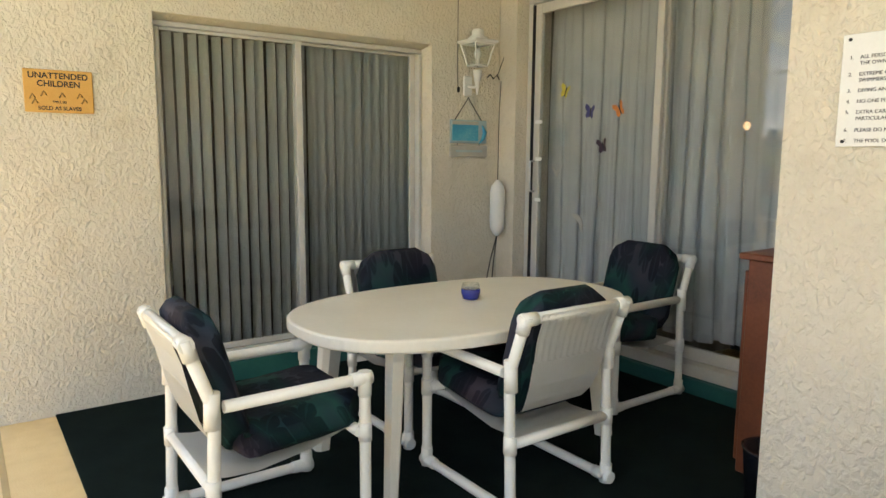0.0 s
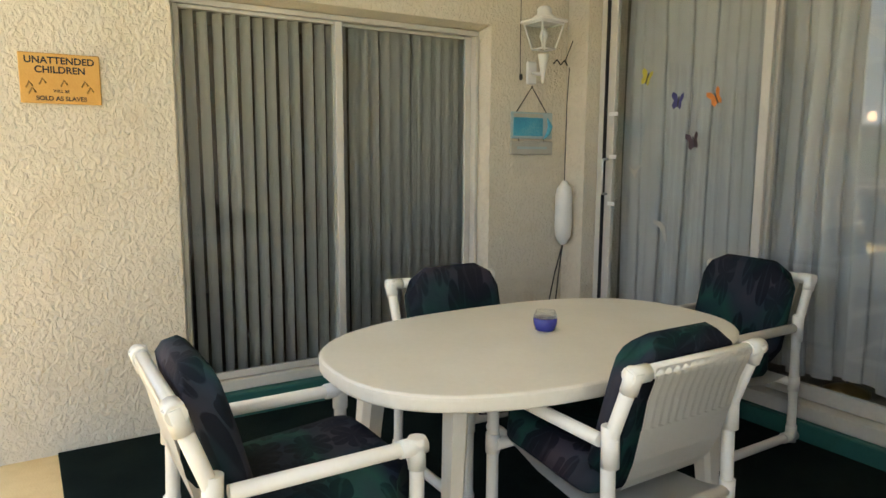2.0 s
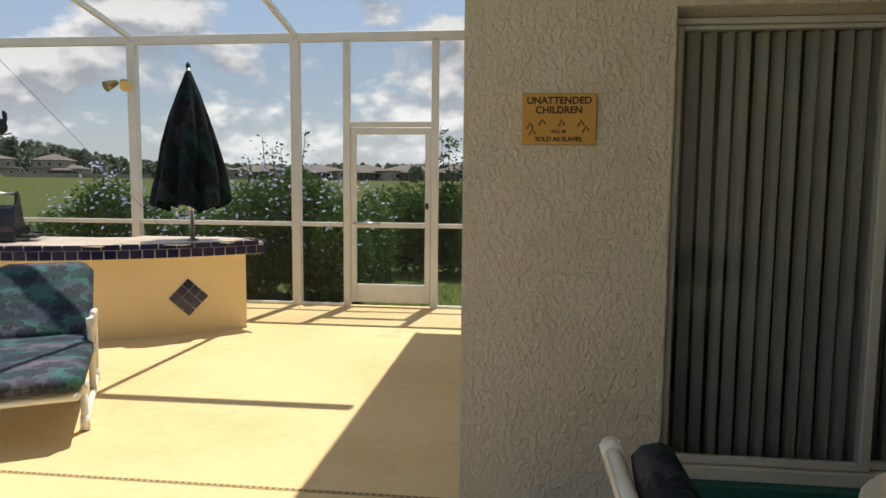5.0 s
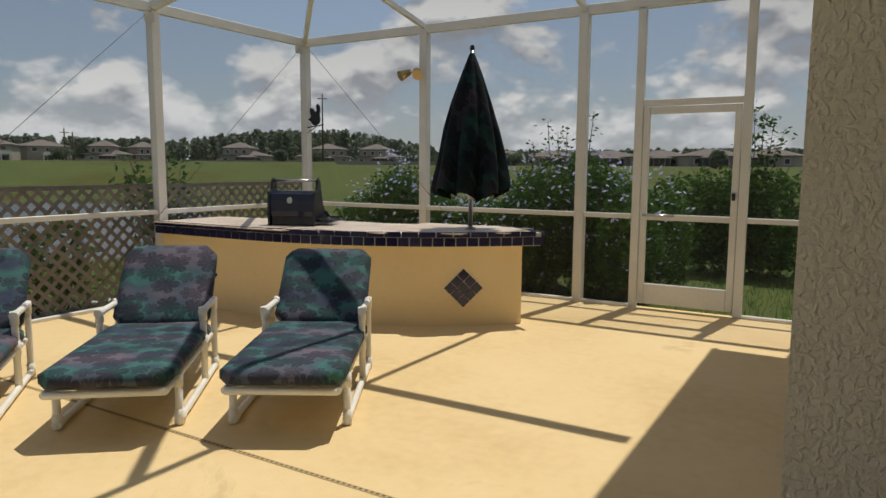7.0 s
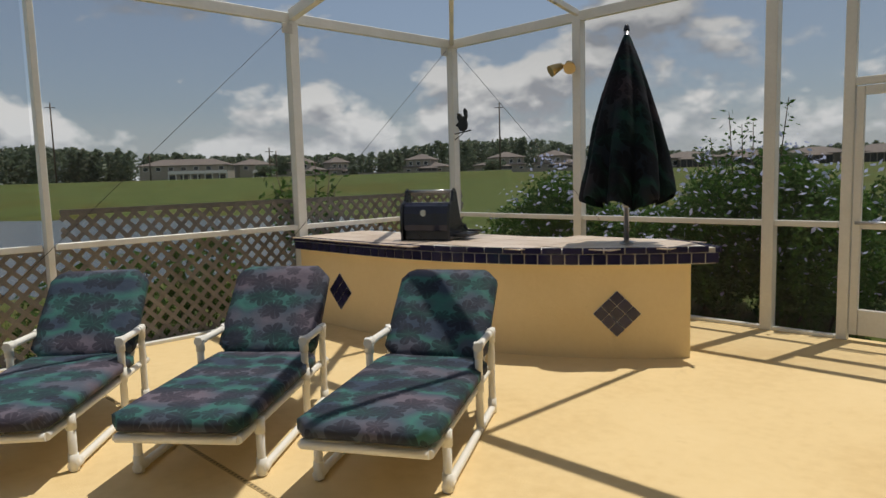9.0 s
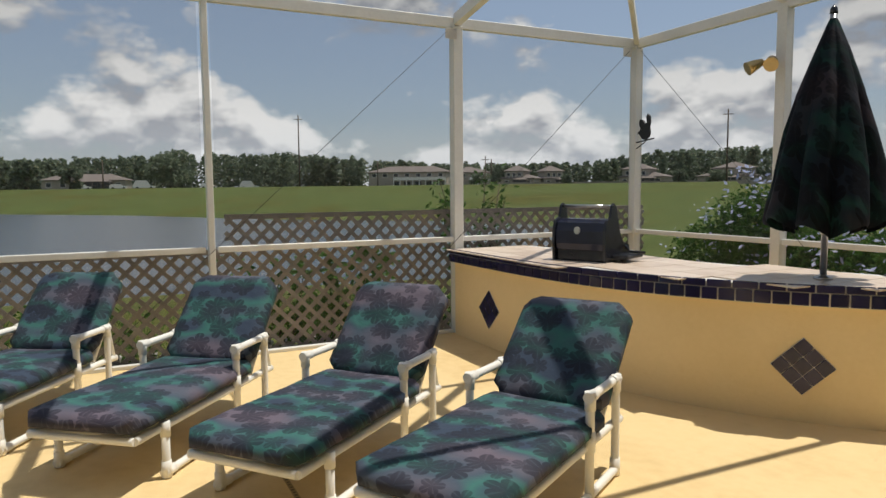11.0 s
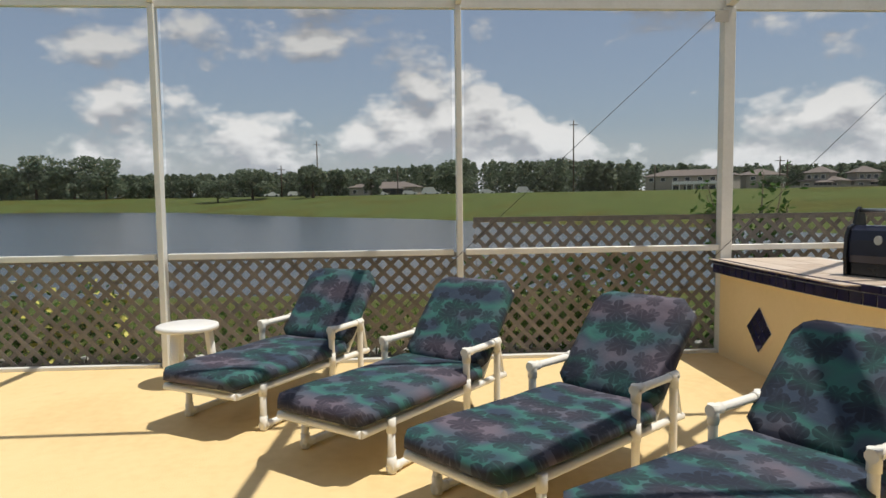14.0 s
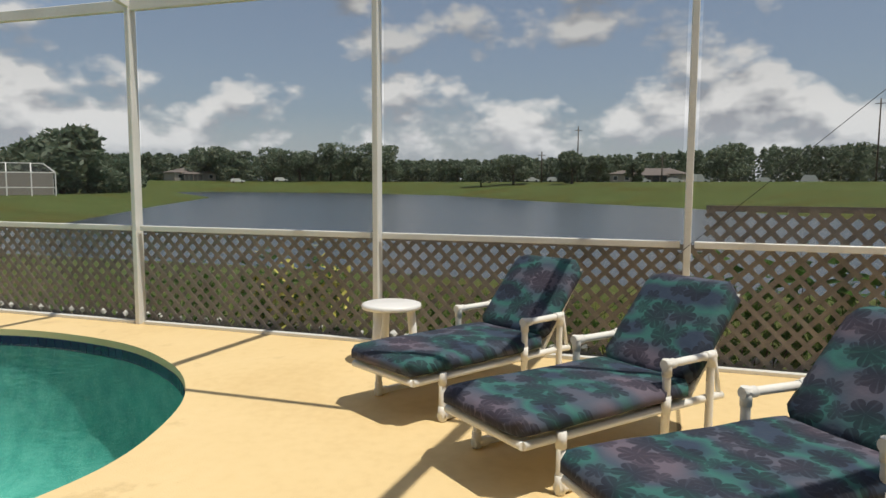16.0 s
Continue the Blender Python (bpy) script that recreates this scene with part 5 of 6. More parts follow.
def build_cabinet():
    c = tagged(new("cabinet"), "reddish brown wooden cabinet standing against the wall", "cabinet")
    part("body", box(3.06, 3.66, 1.48, 1.89, 0.012, 0.95, 0.004), "wood", c)
    part("top", box(3.03, 3.69, 1.475, 1.92, 0.952, 0.98, 0.006), "wood", c)
    for a, b in ((3.07, 3.355), (3.365, 3.65)):
        d = part("door", box(a, b, 1.892, 1.91, 0.06, 0.90, 0.004), "wood", c)
        part("knob", sweep([((a + b) / 2, 1.911, 0.6), ((a + b) / 2, 1.935, 0.6)], 0.012, 10), "steel", d)
    part("cord", sweep([(3.25, 1.6, 0.986), (3.3, 1.66, 1.02), (3.4, 1.68, 0.986), (3.5, 1.62, 0.986)], 0.004, 6), "rope", c, "thin black cord")


build_cabinet()
b = tagged(new("waste_bin"), "small black plastic waste bin beside the cabinet", "bin")
part("body", lathe([(0.09, 0.0), (0.11, 0.24), (0.118, 0.25), (0.10, 0.25), (0.085, 0.02)], 24), "black", b)
b.matrix_basis = pose(2.86, 1.62, 0.012)


def wall_lantern():
    l = tagged(new("wall_lantern"), "white carriage lantern on the stucco wall", "lantern")
    part("backplate", box(-0.04, 0.04, -0.018, 0.0, -0.20, -0.06, 0.008), "white", l)
    part("arm", sweep(rounded_path([(0, -0.01, -0.13), (0, -0.11, -0.15), (0, -0.12, -0.06)], 0.03), 0.011, 8), "white", l)
    part("tail", sweep([(0, -0.12, -0.03), (0, -0.12, -0.10), (0, -0.12, -0.20)], [0.035, 0.022, 0.006], 10), "white", l)
    fr = bmesh.new()
    low = [(s * 0.05, -0.12 + t * 0.05, 0.0) for s, t in ((-1, -1), (1, -1), (1, 1), (-1, 1))]
    high = [(s * 0.085, -0.12 + t * 0.085, 0.15) for s, t in ((-1, -1), (1, -1), (1, 1), (-1, 1))]
    for k in range(4):
        sweep([low[k], high[k]], 0.006, 6, fr); sweep([low[k], low[(k + 1) % 4]], 0.006, 6, fr); sweep([high[k], high[(k + 1) % 4]], 0.008, 6, fr)
    part("cage", fr, "white", l)
    gl = bmesh.new()
    for k in range(4):
        gl.faces.new([gl.verts.new(p) for p in (low[k], low[(k + 1) % 4], high[(k + 1) % 4], high[k])])
    part("panes", gl, "glass", l).visible_shadow = False
    part("cap", box(-0.105, 0.105, -0.225, -0.015, 0.152, 0.172, 0.006, lathe([(0.078, 0.172), (0.066, 0.19), (0.045, 0.205), (0.045, 0.235), (0.03, 0.25), (0.004, 0.256)], 4 * 4, None, (0, -0.12, 0))), "white", l)
    part("bulb", lathe([(0.012, 0.005), (0.014, 0.04), (0.028, 0.075), (0.022, 0.105), (0.004, 0.115)], 14, None, (0, -0.12, 0)), "white", l)
    l.matrix_basis = pose(3.40, WY, 2.00)


wall_lantern()


def plaque():
    p = tagged(new("wall_plaque"), "blue sea picture plaque hung on a dark cord", "plaque")
    part("board", box(-0.165, 0.165, -0.018, -0.004, -0.085, 0.08, 0.004), "pale_blue", p)
    part("picture", box(-0.15, 0.085, -0.021, -0.0185, -0.068, 0.045, 0.001), "sea_blue", p, "bright blue sea picture")
    part("cloud_strip", box(-0.15, 0.085, -0.0215, -0.0185, 0.047, 0.068, 0.001), "driftwood", p)
    part("ledge", box(-0.17, 0.17, -0.022, -0.004, -0.185, -0.10, 0.005), "driftwood", p, "pale driftwood lower board")
    part("print_bar", box(-0.12, 0.12, -0.0235, -0.0222, -0.150, -0.134), "pale_blue", p)
    for x in (-0.10, 0.10):
        part("link_cord", sweep([(x, -0.011, -0.083), (x, -0.011, -0.102)], 0.0025, 6), "rope", p)
    part("fish", sweep([(0.09, -0.026, -0.085), (0.125, -0.027, -0.05), (0.14, -0.027, -0.005), (0.115, -0.026, 0.045)], [0.004, 0.014, 0.016, 0.003], 8), "sea_blue", p, "blue dolphin ornament")
    part("cord", sweep([(-0.12, -0.008, 0.08), (0.0, -0.006, 0.235), (0.12, -0.008, 0.08)], 0.004, 6), "rope", p)
    part("nail", sweep([(0, 0.0, 0.235), (0, -0.014, 0.238)], 0.004, 8), "iron", p)
    p.matrix_basis = pose(3.41, WY, 1.55)


M["pale_blue"] = material("pale_blue_board", [(0.32, 0.42, 0.44), (0.44, 0.53, 0.54)], 0.6, 9)
M["sea_blue"] = material("sea_blue_print", [(0.03, 0.20, 0.38), (0.06, 0.34, 0.50), (0.20, 0.48, 0.56)], 0.5, 7)
M["driftwood"] = material("driftwood", [(0.38, 0.36, 0.31), (0.52, 0.49, 0.43)], 0.8, 9)
plaque()


def fender():
    f = tagged(new("boat_fender"), "white boat fender hanging from a cord in the corner", "fender")
    part("body", lathe([(0.012, -0.02), (0.03, 0.0), (0.052, 0.04), (0.056, 0.10), (0.056, 0.30), (0.048, 0.35), (0.022, 0.385), (0.016, 0.40)], 20), "white", f, "grey-white ribbed float")
    part("cord", sweep([(0, 0, 0.40), (0.02, 0.02, 0.9), (0.05, 0.04, 1.12)], 0.003, 6), "rope", f)
    for dx, dy in ((-0.17, 0.03), (-0.06, 0.03)):
        part("cord", sweep([(0, 0, -0.015), (dx * 0.3, dy * 0.3, -0.2), (dx, dy, -0.78)], 0.005, 6), "rope", f)
    f.matrix_basis = pose(3.64, WY - 0.075, 0.80)


fender()
w = tagged(new("hanging_wire"), "dark wire with a bow hanging beside the lantern", "wire")
part("strand", sweep([(3.80, 4.16, 2.52), (3.74, 4.23, 2.22), (3.67, 4.29, 1.96)], 0.003, 6), "rope", w)
part("clip", sweep([(3.775, 4.15, 2.515), (3.79, 4.155, 2.53), (3.805, 4.16, 2.515), (3.825, 4.165, 2.53)], [0.006, 0.014, 0.014, 0.006], 8), "iron", w, "small black clip")
part("bow", sweep([(3.575, 4.293, 1.94), (3.60, 4.288, 1.965), (3.63, 4.288, 1.935), (3.665, 4.288, 1.965), (3.69, 4.293, 1.935)], 0.005, 6), "rope", w)
w2 = tagged(new("lamp_cord"), "thin dark cord running down beside the lantern", "cord")
part("strand", sweep([(3.31, 4.298, 2.5), (3.31, 4.298, 2.0), (3.315, 4.298, 1.84)], 0.0025, 6), "rope", w2)
part("weight", lathe([(0.004, -0.02), (0.01, -0.01), (0.01, 0.015), (0.003, 0.02)], 10, None, (3.315, 4.292, 1.84)), "rope", w2)


def sign_board():
    s = tagged(new("wall_sign"), "orange wooden joke sign with dark lettering", "sign")
    part("board", box(0.665, 0.972, WY - 0.014, WY - 0.002, 1.575, 1.785, 0.003), "orange_board", s)
    up = pose(0, 0, 0, 90, 0, 0)
    for words, size, z in (("UNATTENDED", 0.040, 1.742), ("CHILDREN", 0.040, 1.703), ("WILL BE", 0.017, 1.622), ("SOLD AS SLAVES", 0.026, 1.588)):
        text_mesh(words, size, "ink", s, pose(0.818, WY - 0.0148, z) @ up, align="CENTER", bold=size * 0.025)
    for x, z in ((0.70, 1.65), (0.75, 1.665), (0.83, 1.66), (0.91, 1.66), (0.93, 1.635), (0.71, 1.625)):
        part("motif", sweep([(x - 0.014, WY - 0.0145, z - 0.012), (x, WY - 0.0148, z + 0.014), (x + 0.012, WY - 0.0145, z - 0.006)], 0.004, 6), "ochre", s, "small brown ornament")


M["ochre"] = material("ochre_print", [(0.22, 0.13, 0.03), (0.30, 0.18, 0.05)], 0.7, 20)
sign_board()


def rules_sign():
    s = tagged(new("pool_rules_sign"), "white pool rules board screwed to the stucco pier", "sign")
    y1, z0, z1 = 1.30, 1.408, 1.722
    part("board", box(PX - 0.008, PX - 0.002, y1 - 0.46, y1, z0, z1, 0.002), "white", s)
    face = pose(0, 0, 0, 90, 0, -90)
    lines = [("1.", "ALL PERSONS", 1.652), ("", "THE OWNER A", 1.635), ("2.", "EXTREME CAUT", 1.605), ("", "SWIMMERS. TH", 1.588), ("3.", "DIVING AND RU", 1.560), ("4.", "NO ONE PERSO", 1.530),
             ("5.", "EXTRA CARE MU", 1.500), ("", "PARTICULARLY W", 1.482), ("6.", "PLEASE DO NOT", 1.450), ("7.", "THE POOL DEPTH", 1.420)]
    for n, words, z in lines:
        if n:
            text_mesh(n, 0.0145, "ink", s, pose(PX - 0.0085, y1 - 0.022, z) @ face)
        text_mesh(words, 0.0145, "ink", s, pose(PX - 0.0085, y1 - 0.050, z) @ face)
        part("print_line", box(PX - 0.0088, PX - 0.0082, y1 - 0.42, y1 - 0.19, z + 0.001, z + 0.009), "ink", s)
    for y in (y1 - 0.02, y1 - 0.44):
        for z in (z0 + 0.015, z1 - 0.015):
            part("screw", sweep([(PX - 0.007, y, z), (PX - 0.011, y, z)], 0.005, 10), "iron", s)


rules_sign()


def butterfly(y, z, mat, tilt, size=0.058):
    b = tagged(new("butterfly_ornament"), "small butterfly ornament stuck to the glass door", "ornament", "ornaments on the glass")
    for s in (-1, 1):
        wg = bmesh.new()
        out = [(0.0, 0.0), (0.35, 0.75), (0.85, 0.95), (1.0, 0.55), (0.6, 0.1), (0.75, -0.35), (0.5, -0.7), (0.15, -0.45)]
        rows = [[wg.verts.new((-h - 0.25 * size * u, s * u * size * 0.75, v * size)) for u, v in out] for h in (0.0, 0.0015)]
        wg.faces.new(rows[0]); wg.faces.new(rows[1][::-1])
        for k in range(len(out)):
            wg.faces.new((rows[0][k], rows[0][(k + 1) % len(out)], rows[1][(k + 1) % len(out)], rows[1][k]))
        bmesh.ops.recalc_face_normals(wg, faces=wg.faces[:])
        part("wing", wg, mat, b)
    part("body", sweep([(-0.003, 0, -size * 0.5), (-0.003, 0, size * 0.55)], 0.0035, 8), "ink", b)
    b.matrix_basis = pose(DX - 0.02 + 0.010, y, z, tilt, 0, 0)


for nm, c in (("yellow_wing", (0.40, 0.34, 0.04)), ("blue_wing", (0.03, 0.03, 0.12)), ("orange_wing", (0.50, 0.16, 0.03)), ("dark_wing", (0.03, 0.012, 0.02))):
    M[nm] = material(nm, [c, tuple(min(0.8, 1.7 * v) for v in c)], 0.6, 30)
butterfly(3.755, 1.815, "yellow_wing", 20)
butterfly(3.52, 1.665, "blue_wing", 8)
butterfly(3.27, 1.67, "orange_wing", -25)
butterfly(3.40, 1.44, "dark_wing", -12)
for y, z, pts, lab in ((3.82, 1.27, [(-0.05, 0.03), (-0.02, 0.02), (0.0, 0.0), (0.03, 0.03), (0.06, 0.04), (0.02, -0.005), (0.01, -0.05), (-0.01, -0.02)], "grey bird ornament stuck to the glass door"),
                       (3.60, 0.925, [(-0.06, 0.06), (0.0, 0.055), (0.03, 0.03), (0.045, -0.01), (0.05, -0.06), (0.03, -0.05), (0.015, -0.01), (-0.01, 0.02), (-0.05, 0.04)], "grey dolphin ornament stuck to the glass door")):
    o = tagged(new("glass_ornament"), lab, "ornament", "ornaments on the glass")
    bm = bmesh.new()
    rows = [[bm.verts.new((DX - 0.012 - h, y - u, z + v)) for u, v in pts] for h in (0.0, 0.005)]
    bm.faces.new(rows[0]); bm.faces.new(rows[1][::-1])
    for k in range(len(pts)):
        bm.faces.new((rows[0][k], rows[0][(k + 1) % len(pts)], rows[1][(k + 1) % len(pts)], rows[1][k]))
    bmesh.ops.recalc_face_normals(bm, faces=bm.faces[:])
    part("silhouette", bm, "driftwood", o)

# added glow behind the curtain, standing for a warm dot reflected in the glass
lamp = tagged(new("table_lamp"), "added glowing bulb that stands for a warm dot reflected in the glass", "lamp")
part("bulb", lathe([(0.008, 0.0), (0.02, 0.012), (0.024, 0.03), (0.014, 0.05), (0.003, 0.056)], 14), glow_material("warm_glint", (1.0, 0.55, 0.25), 0.5), lamp)
part("stem", sweep([(0, 0, -1.45), (0, 0, 0.0)], 0.012, 8), "iron", lamp)
part("foot", lathe([(0.12, -1.5), (0.12, -1.48), (0.02, -1.44)], 20), "brass", lamp)
lamp.matrix_basis = pose(4.5, 2.80, 1.55)


def floodlight():
    f = tagged(new("floodlight"), "pair of brass spotlights on the enclosure post", "spotlight")
    part("plate", lathe([(0.05, 0), (0.05, 0.02), (0.03, 0.035)], 16), "brass", f)
    for s in (-1, 1):
        arm = part("arm", sweep([(0, 0, 0.03), (s * 0.05, 0.0, 0.07)], 0.012, 8), "brass", f)
        head = sweep([(s * 0.05, 0.0, 0.06), (s * 0.08, -0.02, 0.10), (s * 0.12, -0.06, 0.17)], [0.03, 0.045, 0.062], 16)
        part("head", head, "brass", f)
    f.matrix_basis = pose(-3.93, CY - 0.052, 2.53, 90, 0, 0)


floodlight()


def iron_bird():
    o = tagged(new("bird_bracket"), "black iron bird silhouette on a bracket at the corner post", "bracket")
    part("bar", sweep([(0.0, 0, 0), (0.15, 0, 0.015), (0.27, 0, 0.03)], 0.008, 8), "iron", o)
    part("brace", sweep([(0.0, 0, -0.07), (0.14, 0, 0.0)], 0.006, 8), "iron", o)
    out = [(0.10, 0.03), (0.14, 0.02), (0.20, 0.05), (0.215, 0.10), (0.20, 0.16), (0.215, 0.20), (0.21, 0.27), (0.18, 0.30), (0.16, 0.275), (0.17, 0.21), (0.145, 0.19), (0.10, 0.24), (0.06, 0.25), (0.05, 0.20), (0.075, 0.14), (0.02, 0.10), (0.06, 0.08)]
    bm = bmesh.new()
    rows = [[bm.verts.new((u, e, v)) for u, v in out] for e in (-0.012, 0.012)]
    bm.faces.new(rows[0]); bm.faces.new(rows[1][::-1])
    for k in range(len(out)):
        bm.faces.new((rows[0][k], rows[0][(k + 1) % len(out)], rows[1][(k + 1) % len(out)], rows[1][k]))
    bmesh.ops.recalc_face_normals(bm, faces=bm.faces[:])
    part("bird", bm, "iron", o)
    o.matrix_basis = pose(CX + 0.05, CY - 0.03, 1.93)


iron_bird()


# ---------------------------------------------------------------- planting near the deck
def plant(name, label, cat, count, place, size, mat, seed, stems=()):
    th = tagged(new(name), label, cat)
    if stems:
        bm = bmesh.new()
        for p, q, r in stems:
            sweep([p, tuple(Vector(p).lerp(Vector(q), 0.5) + Vector((0.04, 0.03, 0))), q], [r, r * 0.7, r * 0.3], 6, bm)
        tagged(part("stems", bm, "bark", th), kind="stuff")
    v, f = leaves(count, place, size, seed)
    ob = from_arrays("foliage", v, f, mat, th)
    tagged(ob, kind="stuff")
    return th


def blob_place(blobs):
    """Leaves near the skin of several soft mounds (x, y, z, rx, ry, rz)."""
    B = np.array(blobs)
    wts = (B[:, 3] * B[:, 4] + B[:, 4] * B[:, 5]); wts /= wts.sum()
    def place(rng, n):
        k = rng.choice(len(B), n, p=wts)
        d = rng.normal(size=(n, 3)); d /= np.linalg.norm(d, axis=1)[:, None]
        r = 1 - np.abs(rng.normal(0, 0.22, n))
        p = B[k, :3] + d * B[k, 3:] * r[:, None] * (1 + 0.12 * np.sin(9 * d[:, :1] + k[:, None]) )
        p[:, 2] = np.maximum(p[:, 2], -0.08)
        return p
    return place


rng0 = random.Random(11)
hedge = []
x = -4.9
while x < -1.55:
    h = 0.62 + 0.12 * math.sin(x * 2.1) + rng0.uniform(-0.05, 0.08)
    hedge.append((x, 9.75 + rng0.uniform(-0.1, 0.25), h * 0.95, 0.42, 0.55, h))
    x += 0.33
hedge += [(-3.0, 10.4, 0.62, 0.6, 0.5, 0.70), (-2.1, 10.3, 0.62, 0.5, 0.5, 0.74), (-1.5, 10.7, 0.5, 0.4, 0.5, 0.75), (-5.6, 10.1, 0.45, 0.5, 0.5, 0.6)]
h = plant("hedge", "flowering hedge with pale blue blossoms behind the screen", "hedge", 70000, blob_place(hedge), 0.032, "leaf", 1,
          [((b[0], b[1], -0.1), (b[0] + 0.1, b[1], b[2] + 0.2), 0.012) for b in hedge])
v, f = leaves(1900, blob_place([(a, b - 0.05, c + 0.24, d * 1.05, e * 1.05, g * 1.02) for a, b, c, d, e, g in hedge]), 0.036, 2)
tagged(from_arrays("blossoms", v, f, "petal", h), "pale blue blossoms", kind="stuff")
shoots = [((-2.95 + 0.08 * k, 10.0, 0.6), (-3.1 + 0.12 * k + rng0.uniform(-.1, .1), 10.1, 1.65 + rng0.uniform(-0.2, 0.45)), 0.012) for k in range(8)]


def along(segs, spread):
    P = np.array([s[0] for s in segs]); Q = np.array([s[1] for s in segs])
    def place(rng, n):
        k = rng.integers(0, len(P), n); t = rng.random(n)[:, None] ** 0.7
        return P[k] * (1 - t) + Q[k] * t + rng.normal(0, spread, (n, 3))
    return place


plant("tall_shrub", "tall sparse shrub rising above the hedge", "shrub", 420, along(shoots, 0.05), 0.033, "leaf", 3, shoots)
gate_bush = [(-1.40 + 0.3 * k, 12.6 + 0.2 * (k % 2), 0.65, 0.5, 0.6, 0.75) for k in range(5)]
fan = [((-0.8, 12.6, 0.3), (-0.8 + 1.1 * math.cos(a), 12.6 + 0.3 * math.sin(5 * a), 0.5 + 1.2 * math.sin(a)), 0.012) for a in [0.25 + 0.14 * k for k in range(19)]]
plant("palm_bush", "dense bushy palm on the lawn beyond the gate", "bush", 9000, blob_place(gate_bush), 0.05, "leaf", 4, fan)
tw = [((-0.75 + 0.05 * k, 12.7, 1.1), (-0.85 + 0.14 * k, 12.7, 2.0 + 0.12 * ((k * 7) % 4)), 0.008) for k in range(5)]
plant("slender_tree", "slender sparse sapling beyond the gate", "tree", 420, along(tw, 0.06), 0.04, "leaf", 5, tw)
sap = [((-6.7, 7.4, -0.1), (-6.75 + 0.12 * math.cos(k * 2.1) * 2, 7.4 + 0.55 * math.sin(k * 1.7), 1.15 + 0.12 * (k % 5)), 0.016) for k in range(9)]
plant("sapling", "young leafy sapling behind the lattice", "sapling", 900, along(sap, 0.07), 0.045, "leaf", 6, sap)
for nm, yy, n, hh in (("weeds", 3.0, 900, 0.45), ("weeds", 5.0, 1300, 0.6), ("weeds", -0.2, 900, 0.55), ("weeds", 7.6, 700, 0.35)):
    seg = [((-6.1 + 0.1 * math.sin(k), yy + 0.14 * k - 0.8, -0.1), (-6.15 + 0.15 * math.sin(3 * k), yy + 0.14 * k - 0.8 + 0.1 * math.sin(5 * k), hh * (0.5 + 0.5 * abs(math.sin(k * 2.3)))), 0.006) for k in range(13)]
    plant(nm, "low leafy weeds growing along the lattice", "weeds", n, along(seg, 0.05), 0.035, "leaf", int(yy * 10) + 40, seg)

M["yellow_leaf"] = material("yellow_leaf", [(0.50, 0.47, 0.07), (0.68, 0.64, 0.16)], 0.6, 8)
seg = [((-6.1, 0.45 + 0.11 * k, -0.1), (-6.12, 0.42 + 0.12 * k + 0.1 * math.sin(4 * k), 0.52 + 0.28 * math.sin(k * 1.3)), 0.006) for k in range(9)]
th = plant("croton", "yellow-green leafy shrub behind the lattice", "shrub", 420, along(seg, 0.05), 0.045, "leaf", 77, seg)
v, f = leaves(190, along(seg, 0.05), 0.055, 78)
tagged(from_arrays("yellow_leaves", v, f, "yellow_leaf", th), kind="stuff")


M["pale_stone"] = material("pale_stone", [(0.48, 0.46, 0.42), (0.70, 0.68, 0.63)], 0.85, 9, 0.3, 60, per_object=0.3)


def edging_stones():
    e = tagged(new("stone_edging"), "row of pale rounded stones behind the lattice", "stones")
    own = bmesh.new()
    bmesh.ops.create_icosphere(own, subdivisions=1, radius=0.075)
    for k, v in enumerate(own.verts):
        v.co *= 0.8 + 0.35 * ((k * 37) % 11) / 11
        v.co.z *= 0.65
    me = bpy.data.meshes.new("stone")
    own.to_mesh(me); own.free()
    me.materials.append(M["pale_stone"])
    rnd = random.Random(9)
    for k in range(54):
        y = -5.0 + 0.26 * k + rnd.uniform(-0.06, 0.06)
        o = new("stone", me)
        o.parent = e
        o.matrix_basis = pose(-6.22 + rnd.uniform(-0.05, 0.05), y, -0.04, rnd.uniform(-10, 10), 0, rnd.uniform(0, 360))


edging_stones()
seg = [((-6.05 + 0.1 * math.sin(3 * k), 4.55 + 0.13 * k, -0.1), (-6.1 + 0.2 * math.sin(2 * k), 4.5 + 0.14 * k + 0.15 * math.sin(5 * k), 0.55 + 0.38 * abs(math.sin(k * 1.9))), 0.007) for k in range(13)]
plant("strap_plant", "glossy dark strap-leaved plant behind the lattice", "plant", 420, along(seg, 0.06), 0.085, "leaf", 91, seg)


def grass_blades():
    rng = np.random.default_rng(8)
    n = 26000
    x = rng.uniform(-7, 3, n); y = rng.uniform(9.0, 20, n) ** 1.0
    k = rng.random(n) < 0.25
    x = np.where(k, rng.uniform(-9.5, -6.0, n), x); y = np.where(k, rng.uniform(-4, 9, n), y)
    z = ground_height(x, y)
    a = rng.uniform(0, 6.28, n); h = rng.uniform(0.04, 0.12, n); w = 0.006 + 0.004 * (y > 13)
    lean = rng.normal(0, 0.03, (n, 2))
    v = np.stack([np.stack([x - w * np.cos(a), y - w * np.sin(a), z], -1), np.stack([x + w * np.cos(a), y + w * np.sin(a), z], -1), np.stack([x + lean[:, 0], y + lean[:, 1], z + h], -1)], 1).reshape(-1, 3)
    ob = from_arrays("grass", v, np.arange(3 * n).reshape(-1, 3), "blade")
    tagged(ob, "short green lawn grass", "grass", kind="stuff")


grass_blades()


# ---------------------------------------------------------------- far bank: woods, trees, houses, poles
def far_ground(r, az):
    x, y = polar(r, az)
    return float(ground_height(np.array([x]), np.array([y]))[0])


